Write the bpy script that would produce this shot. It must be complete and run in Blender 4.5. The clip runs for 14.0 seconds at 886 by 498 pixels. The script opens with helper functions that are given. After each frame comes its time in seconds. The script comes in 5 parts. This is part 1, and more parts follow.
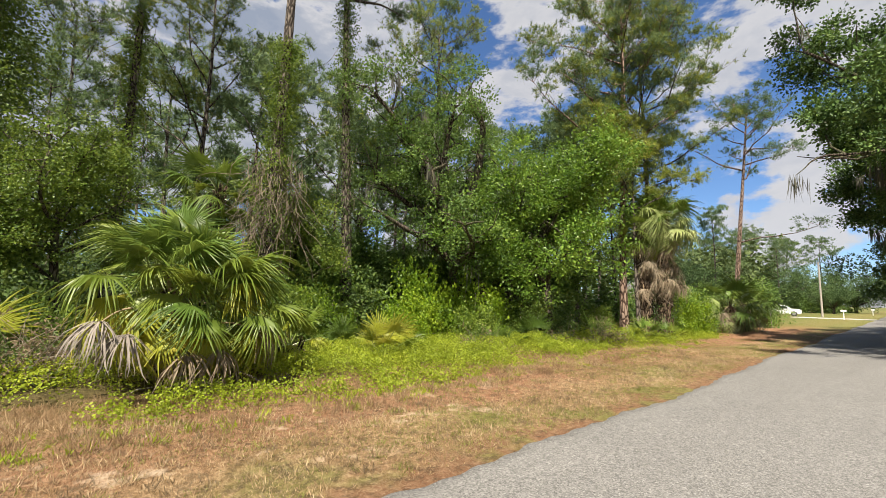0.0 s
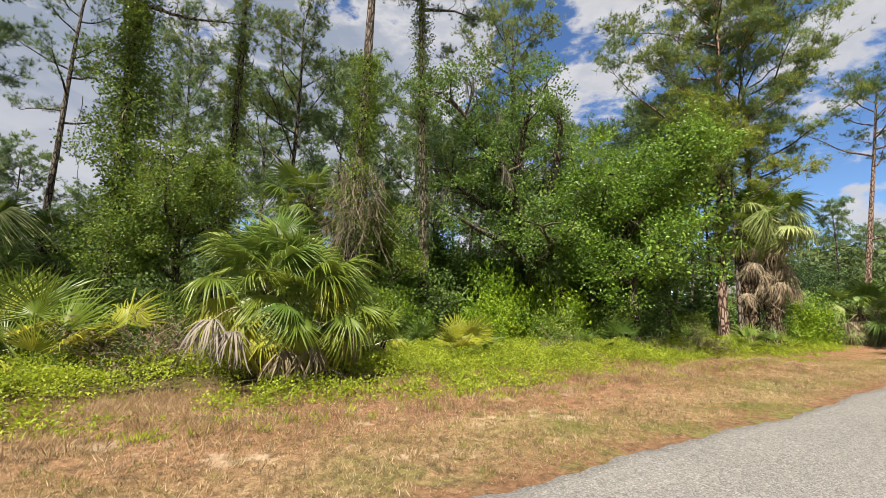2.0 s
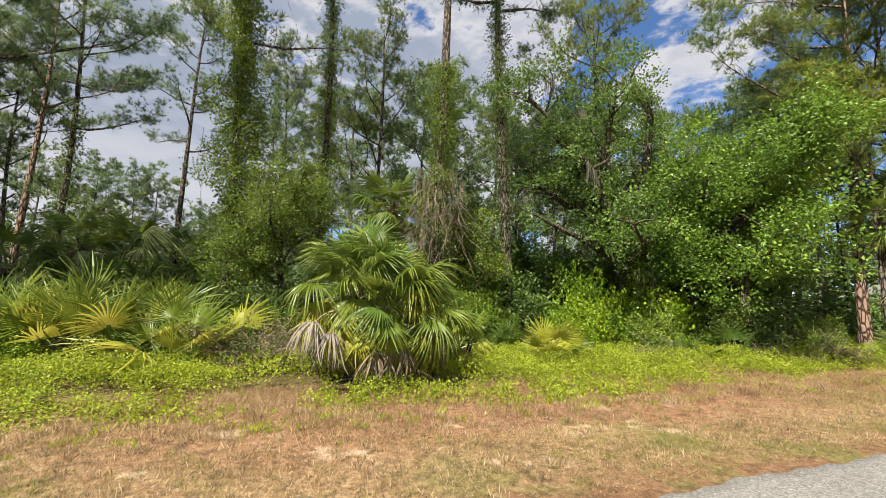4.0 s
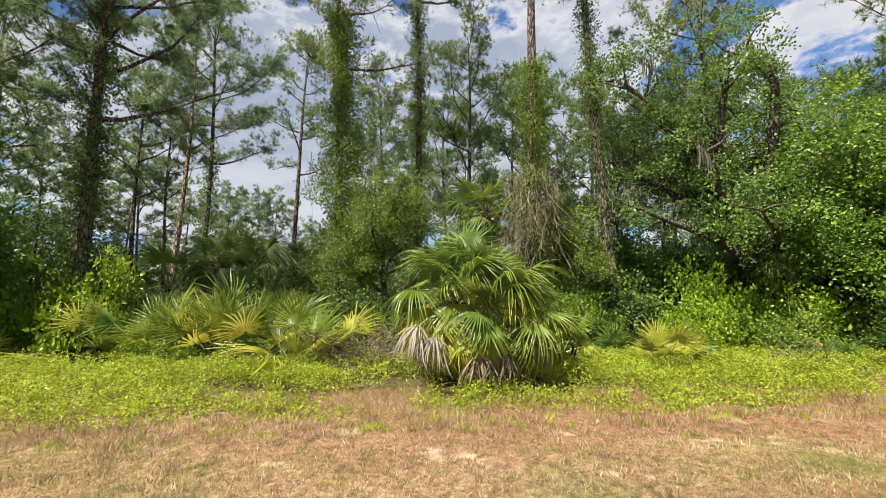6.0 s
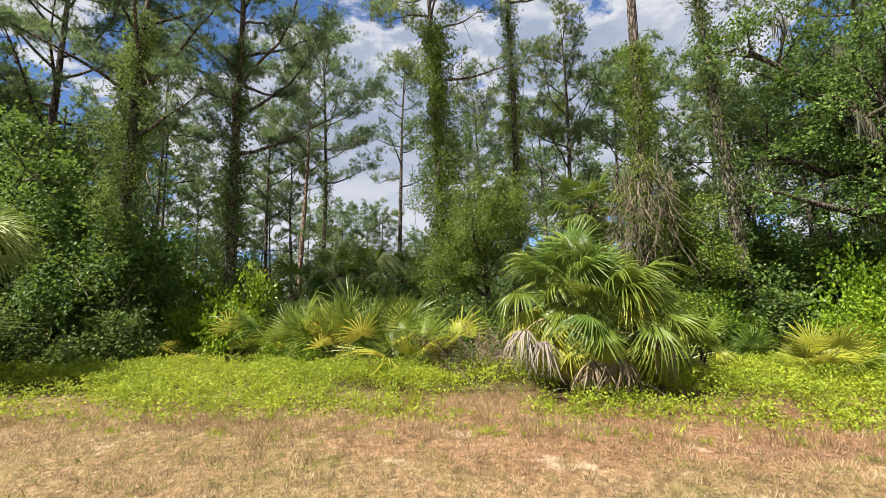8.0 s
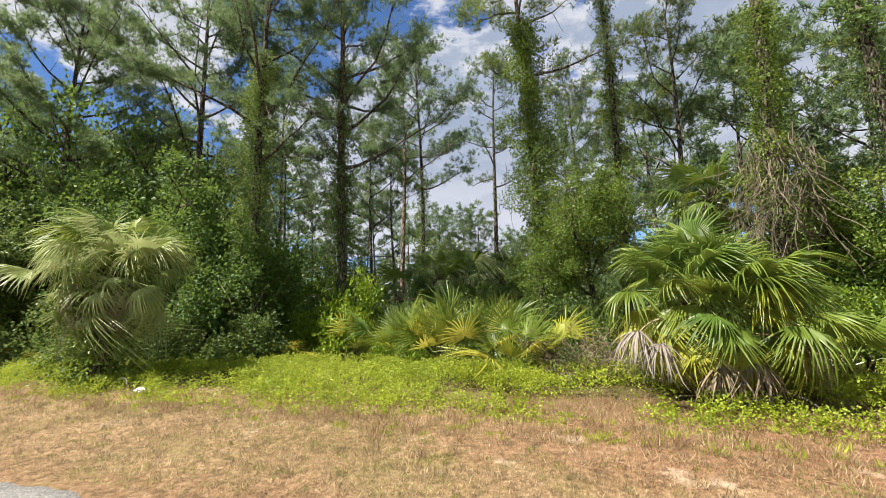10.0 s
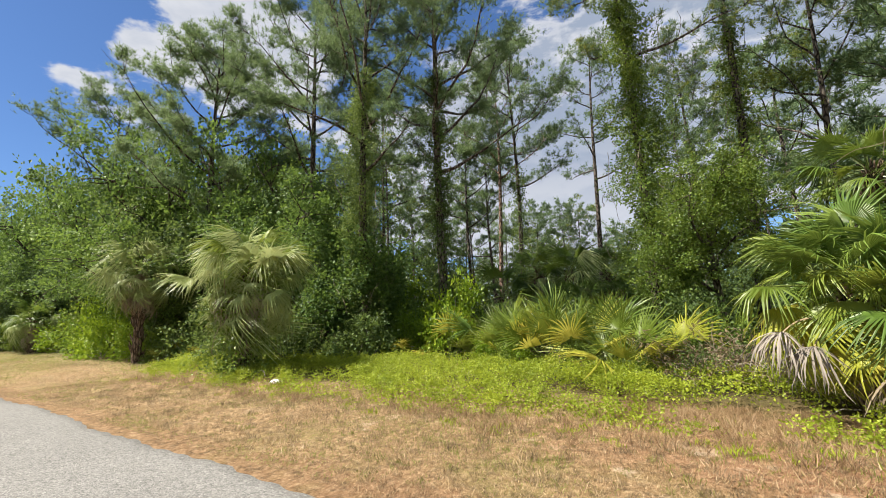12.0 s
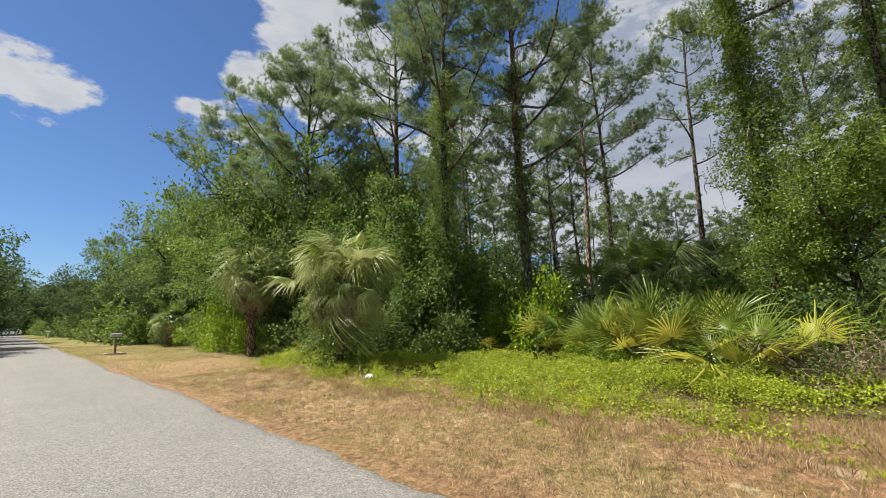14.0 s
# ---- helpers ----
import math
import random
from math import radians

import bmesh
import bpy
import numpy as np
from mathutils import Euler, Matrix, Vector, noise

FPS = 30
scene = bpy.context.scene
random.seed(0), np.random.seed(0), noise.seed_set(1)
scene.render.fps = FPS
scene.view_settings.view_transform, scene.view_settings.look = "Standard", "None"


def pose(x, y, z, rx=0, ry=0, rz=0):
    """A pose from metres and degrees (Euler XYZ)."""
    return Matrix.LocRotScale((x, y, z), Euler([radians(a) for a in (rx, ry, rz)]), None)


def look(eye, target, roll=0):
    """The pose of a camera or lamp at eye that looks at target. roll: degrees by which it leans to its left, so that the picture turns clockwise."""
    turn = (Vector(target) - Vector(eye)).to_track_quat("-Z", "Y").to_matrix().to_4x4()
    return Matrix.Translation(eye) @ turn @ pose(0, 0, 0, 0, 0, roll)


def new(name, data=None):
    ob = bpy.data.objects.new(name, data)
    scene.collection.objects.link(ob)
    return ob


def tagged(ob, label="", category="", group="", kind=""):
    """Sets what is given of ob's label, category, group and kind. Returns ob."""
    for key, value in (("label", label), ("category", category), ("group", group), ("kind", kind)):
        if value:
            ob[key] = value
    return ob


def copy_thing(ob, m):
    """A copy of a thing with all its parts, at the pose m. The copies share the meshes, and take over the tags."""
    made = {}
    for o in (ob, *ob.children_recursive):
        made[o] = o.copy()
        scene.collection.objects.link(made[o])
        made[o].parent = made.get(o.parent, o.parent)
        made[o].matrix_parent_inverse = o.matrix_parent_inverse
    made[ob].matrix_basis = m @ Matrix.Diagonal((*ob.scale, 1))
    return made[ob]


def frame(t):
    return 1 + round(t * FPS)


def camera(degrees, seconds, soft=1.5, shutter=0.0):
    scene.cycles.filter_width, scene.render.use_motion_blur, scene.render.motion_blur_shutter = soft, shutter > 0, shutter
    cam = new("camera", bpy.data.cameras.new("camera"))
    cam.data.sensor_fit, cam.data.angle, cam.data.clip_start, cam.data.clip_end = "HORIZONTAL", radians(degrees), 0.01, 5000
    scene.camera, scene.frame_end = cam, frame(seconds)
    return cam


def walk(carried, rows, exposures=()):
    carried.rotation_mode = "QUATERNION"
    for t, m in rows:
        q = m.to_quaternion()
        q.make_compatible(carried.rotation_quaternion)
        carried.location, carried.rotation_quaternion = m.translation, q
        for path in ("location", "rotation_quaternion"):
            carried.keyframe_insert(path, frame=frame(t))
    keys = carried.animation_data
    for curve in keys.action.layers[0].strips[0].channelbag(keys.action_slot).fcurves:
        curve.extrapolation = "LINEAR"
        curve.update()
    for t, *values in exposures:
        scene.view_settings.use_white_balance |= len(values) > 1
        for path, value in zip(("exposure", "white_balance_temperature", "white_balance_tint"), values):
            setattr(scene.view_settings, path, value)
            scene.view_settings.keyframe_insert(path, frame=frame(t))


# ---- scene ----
cam = camera(93.23, 14.0, 0.8)
PATH = [
    (0.0, pose(0.160, 0.178, 1.60, 96.69, -1.20, -42.19)),
    (0.5, pose(0.153, 0.184, 1.60, 96.80, -1.76, -39.96)),
    (1.0, pose(0.145, 0.191, 1.60, 96.73, -1.87, -37.41)),
    (1.5, pose(0.136, 0.197, 1.60, 96.72, -1.82, -34.72)),
    (2.0, pose(0.126, 0.204, 1.60, 96.79, -1.74, -31.94)),
    (2.5, pose(0.116, 0.209, 1.60, 96.84, -1.73, -29.16)),
    (3.0, pose(0.106, 0.215, 1.60, 96.89, -1.74, -26.43)),
    (5.5, pose(0.046, 0.235, 1.60, 97.14, -0.37, -11.24)),
    (6.0, pose(0.032, 0.237, 1.60, 97.30, -0.02, -7.73)),
    (6.5, pose(0.018, 0.239, 1.60, 97.44, 0.28, -4.19)),
    (7.0, pose(0.003, 0.239, 1.60, 97.60, 0.61, -0.65)),
    (7.5, pose(-0.011, 0.239, 1.60, 97.77, 0.84, 2.77)),
    (8.0, pose(-0.025, 0.238, 1.60, 97.91, 0.95, 6.11)),
    (10.5, pose(-0.092, 0.221, 1.60, 98.45, 1.70, 22.81)),
    (11.0, pose(-0.105, 0.215, 1.60, 98.55, 1.74, 26.24)),
    (11.5, pose(-0.117, 0.209, 1.60, 98.64, 1.85, 29.57)),
    (12.0, pose(-0.129, 0.202, 1.60, 98.71, 1.92, 32.82)),
    (12.5, pose(-0.139, 0.195, 1.60, 98.78, 2.05, 35.93)),
    (13.0, pose(-0.149, 0.187, 1.60, 98.85, 2.17, 38.88)),
    (13.5, pose(-0.158, 0.180, 1.60, 98.94, 2.22, 41.64)),
    (14.0, pose(-0.166, 0.173, 1.60, 98.91, 1.92, 44.11)),
]
walk(cam, PATH, [(0.0, 1.09, 6600, 11.3), (3.0, 1.18, 6600, 11.5), (7.0, 1.37, 6500, 11.3), (11.0, 1.35, 6350, 10.8), (14.0, 1.04, 6450, 9.8)])

# ---- world, sun ----
SUN_DIR = Vector((-0.42, -0.33, 0.845)).normalized()      # towards the sun
world = bpy.data.worlds.new("sky")
scene.world = world
world.use_nodes = True


class Nodes:
    """Short-hand for building node trees."""

    def __init__(self, tree):
        self.t = tree
        tree.nodes.clear()

    def n(self, kind, **props):
        node = self.t.nodes.new(kind)
        for k, v in props.items():
            if k == "operation":
                node.operation = v
            elif k == "blend":
                node.data_type, node.blend_type = "RGBA", v
            elif k == "name":
                node.name = v
        return node

    def link(self, a, b):
        self.t.links.new(a, b)

    def val(self, sock, v):
        if isinstance(v, bpy.types.NodeSocket):
            self.link(v, sock)
        else:
            sock.default_value = v

    def math(self, op, a, b=0.0, c=0.0, clamp=False):
        m = self.n("ShaderNodeMath", operation=op)
        m.use_clamp = clamp
        self.val(m.inputs[0], a), self.val(m.inputs[1], b), self.val(m.inputs[2], c)
        return m.outputs[0]

    def vmath(self, op, a, b=(0, 0, 0)):
        m = self.n("ShaderNodeVectorMath", operation=op)
        self.val(m.inputs[0], a), self.val(m.inputs[1], b)
        return m.outputs[1] if op in ("DOT_PRODUCT", "LENGTH", "DISTANCE") else m.outputs[0]

    def noise(self, vec, scale, detail=4.0, rough=0.55, dist=0.0):
        t = self.n("ShaderNodeTexNoise")
        t.inputs["Scale"].default_value, t.inputs["Detail"].default_value = scale, detail
        t.inputs["Roughness"].default_value, t.inputs["Distortion"].default_value = rough, dist
        if vec is not None:
            self.link(vec, t.inputs["Vector"])
        return t.outputs["Fac"]

    def voronoi(self, vec, scale, feature="F1"):
        t = self.n("ShaderNodeTexVoronoi")
        t.feature = feature
        t.inputs["Scale"].default_value = scale
        self.link(vec, t.inputs["Vector"])
        return t.outputs["Distance"], t.outputs["Color"] if feature == "F1" else None

    def ramp(self, fac, stops, ease=False):
        r = self.n("ShaderNodeValToRGB")
        el = r.color_ramp.elements
        while len(el) < len(stops):
            el.new(0.5)
        for e, (p, c) in zip(el, stops):
            e.position = p
            e.color = (*c, 1) if not isinstance(c, (int, float)) else (c, c, c, 1)
        if ease:
            r.color_ramp.interpolation = "EASE"
        self.link(fac, r.inputs["Fac"])
        return r.outputs["Color"]

    def smooth(self, x, lo, hi):
        m = self.n("ShaderNodeMapRange")
        m.interpolation_type = "SMOOTHSTEP"
        self.val(m.inputs[0], x)
        m.inputs[1].default_value, m.inputs[2].default_value = lo, hi
        return m.outputs[0]

    def mix(self, fac, a, b, blend="MIX"):
        m = self.n("ShaderNodeMix", blend=blend)
        self.val(m.inputs[0], fac)
        for s, v in ((m.inputs[6], a), (m.inputs[7], b)):
            self.val(s, v if isinstance(v, bpy.types.NodeSocket) else (*v, 1))
        return m.outputs[2]

    def bump(self, height, strength, dist=0.02):
        b = self.n("ShaderNodeBump")
        b.inputs["Strength"].default_value, b.inputs["Distance"].default_value = strength, dist
        self.link(height, b.inputs["Height"])
        return b.outputs["Normal"]


def build_sky():
    k = Nodes(world.node_tree)
    sky = k.n("ShaderNodeTexSky")
    sky.sky_type, sky.sun_disc = "NISHITA", False
    sky.sun_elevation = math.asin(SUN_DIR.z)
    sky.sun_rotation = math.atan2(SUN_DIR.x, SUN_DIR.y)
    sky.air_density, sky.dust_density, sky.ozone_density = 1.0, 0.15, 3.0
    d = k.n("ShaderNodeTexCoord").outputs["Generated"]
    sep = k.n("ShaderNodeSeparateXYZ")
    k.link(d, sep.inputs[0])
    # heaped clouds, flattened a little towards the horizon
    h = k.math("ADD", k.math("MULTIPLY", k.math("MAXIMUM", sep.outputs[2], 0.0), 0.35), 0.62)
    comb = k.n("ShaderNodeCombineXYZ")
    k.link(k.math("DIVIDE", sep.outputs[0], h), comb.inputs[0])
    k.link(k.math("DIVIDE", sep.outputs[1], h), comb.inputs[1])
    k.link(k.math("MULTIPLY", sep.outputs[2], 2.6), comb.inputs[2])
    big = k.noise(comb.outputs[0], 2.3, 2.0, 0.5, 0.2)
    fine = k.noise(comb.outputs[0], 5.2, 10.0, 0.60, 0.1)
    n = k.math("ADD", k.math("MULTIPLY", big, 0.55), k.math("MULTIPLY", fine, 1.15))
    n = k.math("SUBTRACT", n, 0.35)
    # clear to the west, broken cumulus to the east, a grey bank beyond the woods
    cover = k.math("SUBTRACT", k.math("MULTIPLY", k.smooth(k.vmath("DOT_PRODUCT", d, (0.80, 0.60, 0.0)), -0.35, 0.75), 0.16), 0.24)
    # unseen cloud added overhead and behind the camera, to fill the shaded foliage
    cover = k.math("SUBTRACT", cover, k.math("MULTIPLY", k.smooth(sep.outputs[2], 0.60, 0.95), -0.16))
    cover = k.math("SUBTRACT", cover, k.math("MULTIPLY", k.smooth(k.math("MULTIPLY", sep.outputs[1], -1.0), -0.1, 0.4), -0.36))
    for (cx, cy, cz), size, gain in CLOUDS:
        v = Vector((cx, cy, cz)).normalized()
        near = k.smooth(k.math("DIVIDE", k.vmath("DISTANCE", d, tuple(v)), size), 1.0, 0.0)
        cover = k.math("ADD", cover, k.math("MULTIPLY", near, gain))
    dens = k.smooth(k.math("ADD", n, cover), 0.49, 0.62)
    # bellies and the thick bank turn grey
    bank = k.smooth(k.vmath("DISTANCE", d, tuple(Vector((-0.05, 0.87, 0.45)).normalized())), 0.75, 0.2)
    thick = k.math("MULTIPLY", k.smooth(k.math("ADD", n, cover), 0.58, 0.74), k.math("ADD", 0.16, k.math("MULTIPLY", bank, 0.84)))
    thick = k.math("MULTIPLY", thick, k.math("ADD", 0.25, k.math("MULTIPLY", k.smooth(sep.outputs[2], 0.20, 0.42), 0.75)))
    puff = k.smooth(k.noise(comb.outputs[0], 6.5, 6.0, 0.55, 0.5), 0.40, 0.62)
    thick = k.math("ADD", k.math("MULTIPLY", thick, 0.92), k.math("MULTIPLY", puff, k.math("MULTIPLY", dens, 0.26)))
    lit = k.mix(thick, (CLOUD, CLOUD * 1.01, CLOUD * 1.04), (CLOUD * 0.50, CLOUD * 0.58, CLOUD * 0.72))
    east = k.smooth(k.vmath("DOT_PRODUCT", d, (0.90, 0.44, 0.0)), -0.3, 0.9)
    blue = k.mix(1.0, sky.outputs[0], k.mix(east, (0.80, 0.98, 1.22), (1.06, 1.32, 1.62)), "MULTIPLY")
    col = k.mix(k.math("MULTIPLY", dens, 0.95), blue, lit)
    bg = k.n("ShaderNodeBackground")
    k.link(col, bg.inputs[0])
    bg.inputs[1].default_value = SKY
    out = k.n("ShaderNodeOutputWorld")
    k.link(bg.outputs[0], out.inputs[0])


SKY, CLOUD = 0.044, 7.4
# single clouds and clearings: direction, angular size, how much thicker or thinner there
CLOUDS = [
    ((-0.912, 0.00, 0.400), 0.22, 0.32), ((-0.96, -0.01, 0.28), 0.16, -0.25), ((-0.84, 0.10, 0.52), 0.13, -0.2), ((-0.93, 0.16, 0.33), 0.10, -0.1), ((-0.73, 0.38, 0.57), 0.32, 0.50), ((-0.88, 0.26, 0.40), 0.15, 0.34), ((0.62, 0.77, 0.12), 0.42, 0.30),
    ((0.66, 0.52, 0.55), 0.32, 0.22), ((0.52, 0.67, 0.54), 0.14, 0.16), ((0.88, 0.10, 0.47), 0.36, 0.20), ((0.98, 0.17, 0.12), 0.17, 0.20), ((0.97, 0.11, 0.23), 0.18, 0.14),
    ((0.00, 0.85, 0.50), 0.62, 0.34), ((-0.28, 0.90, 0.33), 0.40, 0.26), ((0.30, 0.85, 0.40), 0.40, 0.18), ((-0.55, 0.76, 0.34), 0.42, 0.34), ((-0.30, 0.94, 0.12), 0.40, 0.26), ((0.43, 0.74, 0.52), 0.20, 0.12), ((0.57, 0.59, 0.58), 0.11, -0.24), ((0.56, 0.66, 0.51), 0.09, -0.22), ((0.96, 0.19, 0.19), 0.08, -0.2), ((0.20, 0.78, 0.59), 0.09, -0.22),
]
build_sky()
sun = new("sun", bpy.data.lights.new("sun", "SUN"))
sun.data.energy, sun.data.angle, sun.data.color = 5.3, radians(0.6), (1.0, 0.92, 0.78)
sun.matrix_world = look(SUN_DIR * 60, (0, 0, 0))

# ---- materials ----
def material(name):
    m = bpy.data.materials.new(name)
    m.use_nodes = True
    return m, Nodes(m.node_tree)


def finish(k, shader):
    out = k.n("ShaderNodeOutputMaterial")
    k.link(shader, out.inputs[0])


def principled(k, col, rough=0.8, normal=None, metal=0.0, spec=0.5):
    p = k.n("ShaderNodeBsdfPrincipled")
    k.val(p.inputs["Base Color"], col if isinstance(col, bpy.types.NodeSocket) else (*col, 1))
    k.val(p.inputs["Roughness"], rough)
    p.inputs["Metallic"].default_value = metal
    p.inputs["Specular IOR Level"].default_value = spec
    if normal is not None:
        k.link(normal, p.inputs["Normal"])
    return p.outputs[0]


def leaf_mat(name, dark, mid, light, through_light=0.35, rough=0.42, patch=0.5):
    """Leaf: every leaf its own shade, larger drifts of colour, some light passing through."""
    m, k = material(name)
    geo, info = k.n("ShaderNodeNewGeometry"), k.n("ShaderNodeObjectInfo")
    drift = k.noise(geo.outputs["Position"], patch, 2.0)
    f = k.math("ADD", k.math("MULTIPLY", geo.outputs["Random Per Island"], 0.62), k.math("MULTIPLY", k.math("SUBTRACT", drift, 0.5), 1.1))
    f = k.math("ADD", f, k.math("MULTIPLY", k.math("SUBTRACT", info.outputs["Random"], 0.3), 0.35))
    col = k.ramp(f, [(0.05, dark), (0.45, mid), (0.9, light)])
    tr = k.n("ShaderNodeBsdfTranslucent")
    k.link(k.mix(0.65, col, light), tr.inputs[0])
    sh = k.n("ShaderNodeMixShader")
    sh.inputs[0].default_value = through_light * 0.85
    k.link(principled(k, col, rough + 0.08, spec=0.32), sh.inputs[1])
    k.link(tr.outputs[0], sh.inputs[2])
    finish(k, sh.outputs[0])
    return m


def bark_mat(name, dark, mid, light, scale=9.0, moss=0.0):
    m, k = material(name)
    tc, info = k.n("ShaderNodeTexCoord"), k.n("ShaderNodeObjectInfo")
    mp = k.n("ShaderNodeMapping")
    mp.inputs["Scale"].default_value = (1, 1, 0.28)
    k.link(tc.outputs["Object"], mp.inputs[0])
    dist, _ = k.voronoi(mp.outputs[0], scale, "DISTANCE_TO_EDGE")
    n = k.noise(mp.outputs[0], scale * 2.5, 6.0, 0.65)
    plate = k.math("ADD", k.smooth(dist, 0.0, 0.22), k.math("MULTIPLY", k.math("SUBTRACT", n, 0.5), 0.9))
    plate = k.math("ADD", plate, k.math("MULTIPLY", k.math("SUBTRACT", info.outputs["Random"], 0.5), 0.3))
    col = k.ramp(plate, [(0.05, dark), (0.5, mid), (1.0, light)])
    if moss:
        col = k.mix(k.math("MULTIPLY", k.smooth(k.noise(tc.outputs["Object"], 1.3, 4.0), 0.42, 0.62), moss), col, (0.10, 0.12, 0.05))
    finish(k, principled(k, col, 0.9, k.bump(plate, 0.8, 0.03), spec=0.2))
    return m


def plain_mat(name, col, rough=0.5, var=0.15, scale=6.0, metal=0.0, bump=0.1, spec=0.5):
    m, k = material(name)
    tc = k.n("ShaderNodeTexCoord")
    n = k.noise(tc.outputs["Object"], scale, 5.0, 0.6)
    c = k.mix(k.smooth(n, 0.3, 0.75), tuple(v * (1 - var) for v in col), tuple(min(1, v * (1 + var)) for v in col))
    finish(k, principled(k, c, rough, k.bump(n, bump, 0.01), metal, spec))
    return m


def road_mat():
    m, k = material("chip_seal_asphalt")
    pos = k.n("ShaderNodeTexCoord").outputs["Object"]
    _, chips = k.voronoi(pos, 78.0)
    chip = k.n("ShaderNodeSeparateColor")
    k.link(chips, chip.inputs[0])
    edge, _ = k.voronoi(pos, 78.0, "DISTANCE_TO_EDGE")
    grain = k.noise(pos, 34.0, 5.0, 0.7)
    wear = k.noise(pos, 0.55, 5.0, 0.6)
    # worn wheel tracks run along the road
    mp = k.n("ShaderNodeMapping")
    mp.inputs["Scale"].default_value = (0.05, 1.1, 1)
    k.link(pos, mp.inputs[0])
    track = k.noise(mp.outputs[0], 1.0, 3.0, 0.5)
    coarse = k.noise(pos, 14.0, 4.0, 0.7)
    v = k.math("ADD", k.math("MULTIPLY", chip.outputs[0], 0.48), k.math("MULTIPLY", grain, 0.52))
    v = k.math("ADD", v, k.math("MULTIPLY", k.math("SUBTRACT", coarse, 0.5), 0.30))
    v = k.math("ADD", v, k.math("MULTIPLY", k.math("SUBTRACT", wear, 0.5), 0.16))
    v = k.math("ADD", v, k.math("MULTIPLY", k.math("SUBTRACT", track, 0.5), 0.10))
    col = k.ramp(v, [(0.12, (0.060, 0.058, 0.056)), (0.42, (0.148, 0.144, 0.136)), (0.70, (0.232, 0.226, 0.214)), (0.95, (0.432, 0.416, 0.392))])
    finish(k, principled(k, col, 0.85, k.bump(k.math("ADD", k.smooth(edge, 0.0, 0.25), grain), 0.55, 0.006), spec=0.3))
    return m


def ground_mat():
    """Verge: needle litter at the asphalt, dry mown grass, bare sand, red needle litter, dark forest floor."""
    m, k = material("verge_soil")
    pos = k.n("ShaderNodeTexCoord").outputs["Object"]
    sep = k.n("ShaderNodeSeparateXYZ")
    k.link(pos, sep.inputs[0])
    x, y = sep.outputs[0], sep.outputs[1]
    big, mid = k.noise(pos, 0.35, 4.0, 0.6), k.noise(pos, 1.6, 5.0, 0.65)
    fine, tiny = k.noise(pos, 11.0, 6.0, 0.75), k.noise(pos, 60.0, 4.0, 0.75)
    mp = k.n("ShaderNodeMapping")
    mp.inputs["Scale"].default_value = (70, 18, 20)
    mp.inputs["Rotation"].default_value = (0, 0, 0.6)
    k.link(pos, mp.inputs[0])
    straw = k.noise(mp.outputs[0], 1.0, 5.0, 0.7, 1.5)
    shift = k.math("ADD", k.math("MULTIPLY", k.math("SUBTRACT", mid, 0.5), 1.5), k.math("MULTIPLY", k.math("SUBTRACT", big, 0.5), 1.8))
    yy = k.math("ADD", y, shift)
    mixv = k.math("ADD", k.math("MULTIPLY", fine, 0.5), k.math("MULTIPLY", straw, 0.5))
    litter = k.ramp(mixv, [(0.34, (0.082, 0.039, 0.020)), (0.5, (0.217, 0.117, 0.062)), (0.66, (0.398, 0.260, 0.157))])
    dry = k.ramp(mixv, [(0.36, (0.100, 0.059, 0.026)), (0.5, (0.295, 0.192, 0.098)), (0.63, (0.560, 0.421, 0.257))])
    green = k.ramp(mixv, [(0.34, (0.067, 0.074, 0.017)), (0.52, (0.181, 0.178, 0.050)), (0.66, (0.379, 0.320, 0.140))])
    sand = k.ramp(fine, [(0.3, (0.416, 0.312, 0.207)), (0.7, (0.597, 0.485, 0.356))])
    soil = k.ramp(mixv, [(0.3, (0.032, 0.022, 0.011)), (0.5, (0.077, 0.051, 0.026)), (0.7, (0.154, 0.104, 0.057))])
    red = k.ramp(mixv, [(0.36, (0.090, 0.039, 0.020)), (0.5, (0.280, 0.143, 0.078)), (0.64, (0.452, 0.299, 0.185))])
    # across the verge
    col = k.mix(k.math("MAXIMUM", k.smooth(yy, 3.15, 3.75), k.math("MULTIPLY", k.smooth(k.math("MULTIPLY", x, -1.0), -1.0, 5.0), 0.55)), litter, dry)
    grassy = k.math("MULTIPLY", k.smooth(k.noise(pos, 0.8, 4.0, 0.6), 0.47, 0.62), k.math("ADD", 0.30, k.math("MULTIPLY", k.smooth(x, -6.0, 6.0), 0.60)))
    col = k.mix(grassy, col, green)
    col = k.mix(k.math("MULTIPLY", k.smooth(yy, 4.3, 5.2), k.smooth(x, -5.0, 3.0)), col, red)
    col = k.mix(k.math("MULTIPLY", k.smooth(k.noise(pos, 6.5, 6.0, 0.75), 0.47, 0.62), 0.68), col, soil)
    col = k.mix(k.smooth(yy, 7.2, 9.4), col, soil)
    weeds = k.ramp(mixv, [(0.34, (0.045, 0.058, 0.012)), (0.52, (0.110, 0.138, 0.025)), (0.68, (0.220, 0.233, 0.050))])
    col = k.mix(k.math("MULTIPLY", k.math("SUBTRACT", k.smooth(yy, 6.3, 7.0), k.smooth(yy, 9.5, 11.5)), 0.22), col, weeds)
    spots = k.smooth(k.math("ADD", k.noise(pos, 1.15, 5.0, 0.6), k.math("MULTIPLY", tiny, 0.10)), 0.63, 0.71)
    near = k.math("MULTIPLY", k.math("SUBTRACT", k.smooth(y, 3.7, 4.4), k.smooth(y, 5.2, 7.0)), k.math("SUBTRACT", 1.0, k.smooth(k.math("ABSOLUTE", x), 4.0, 9.0)))
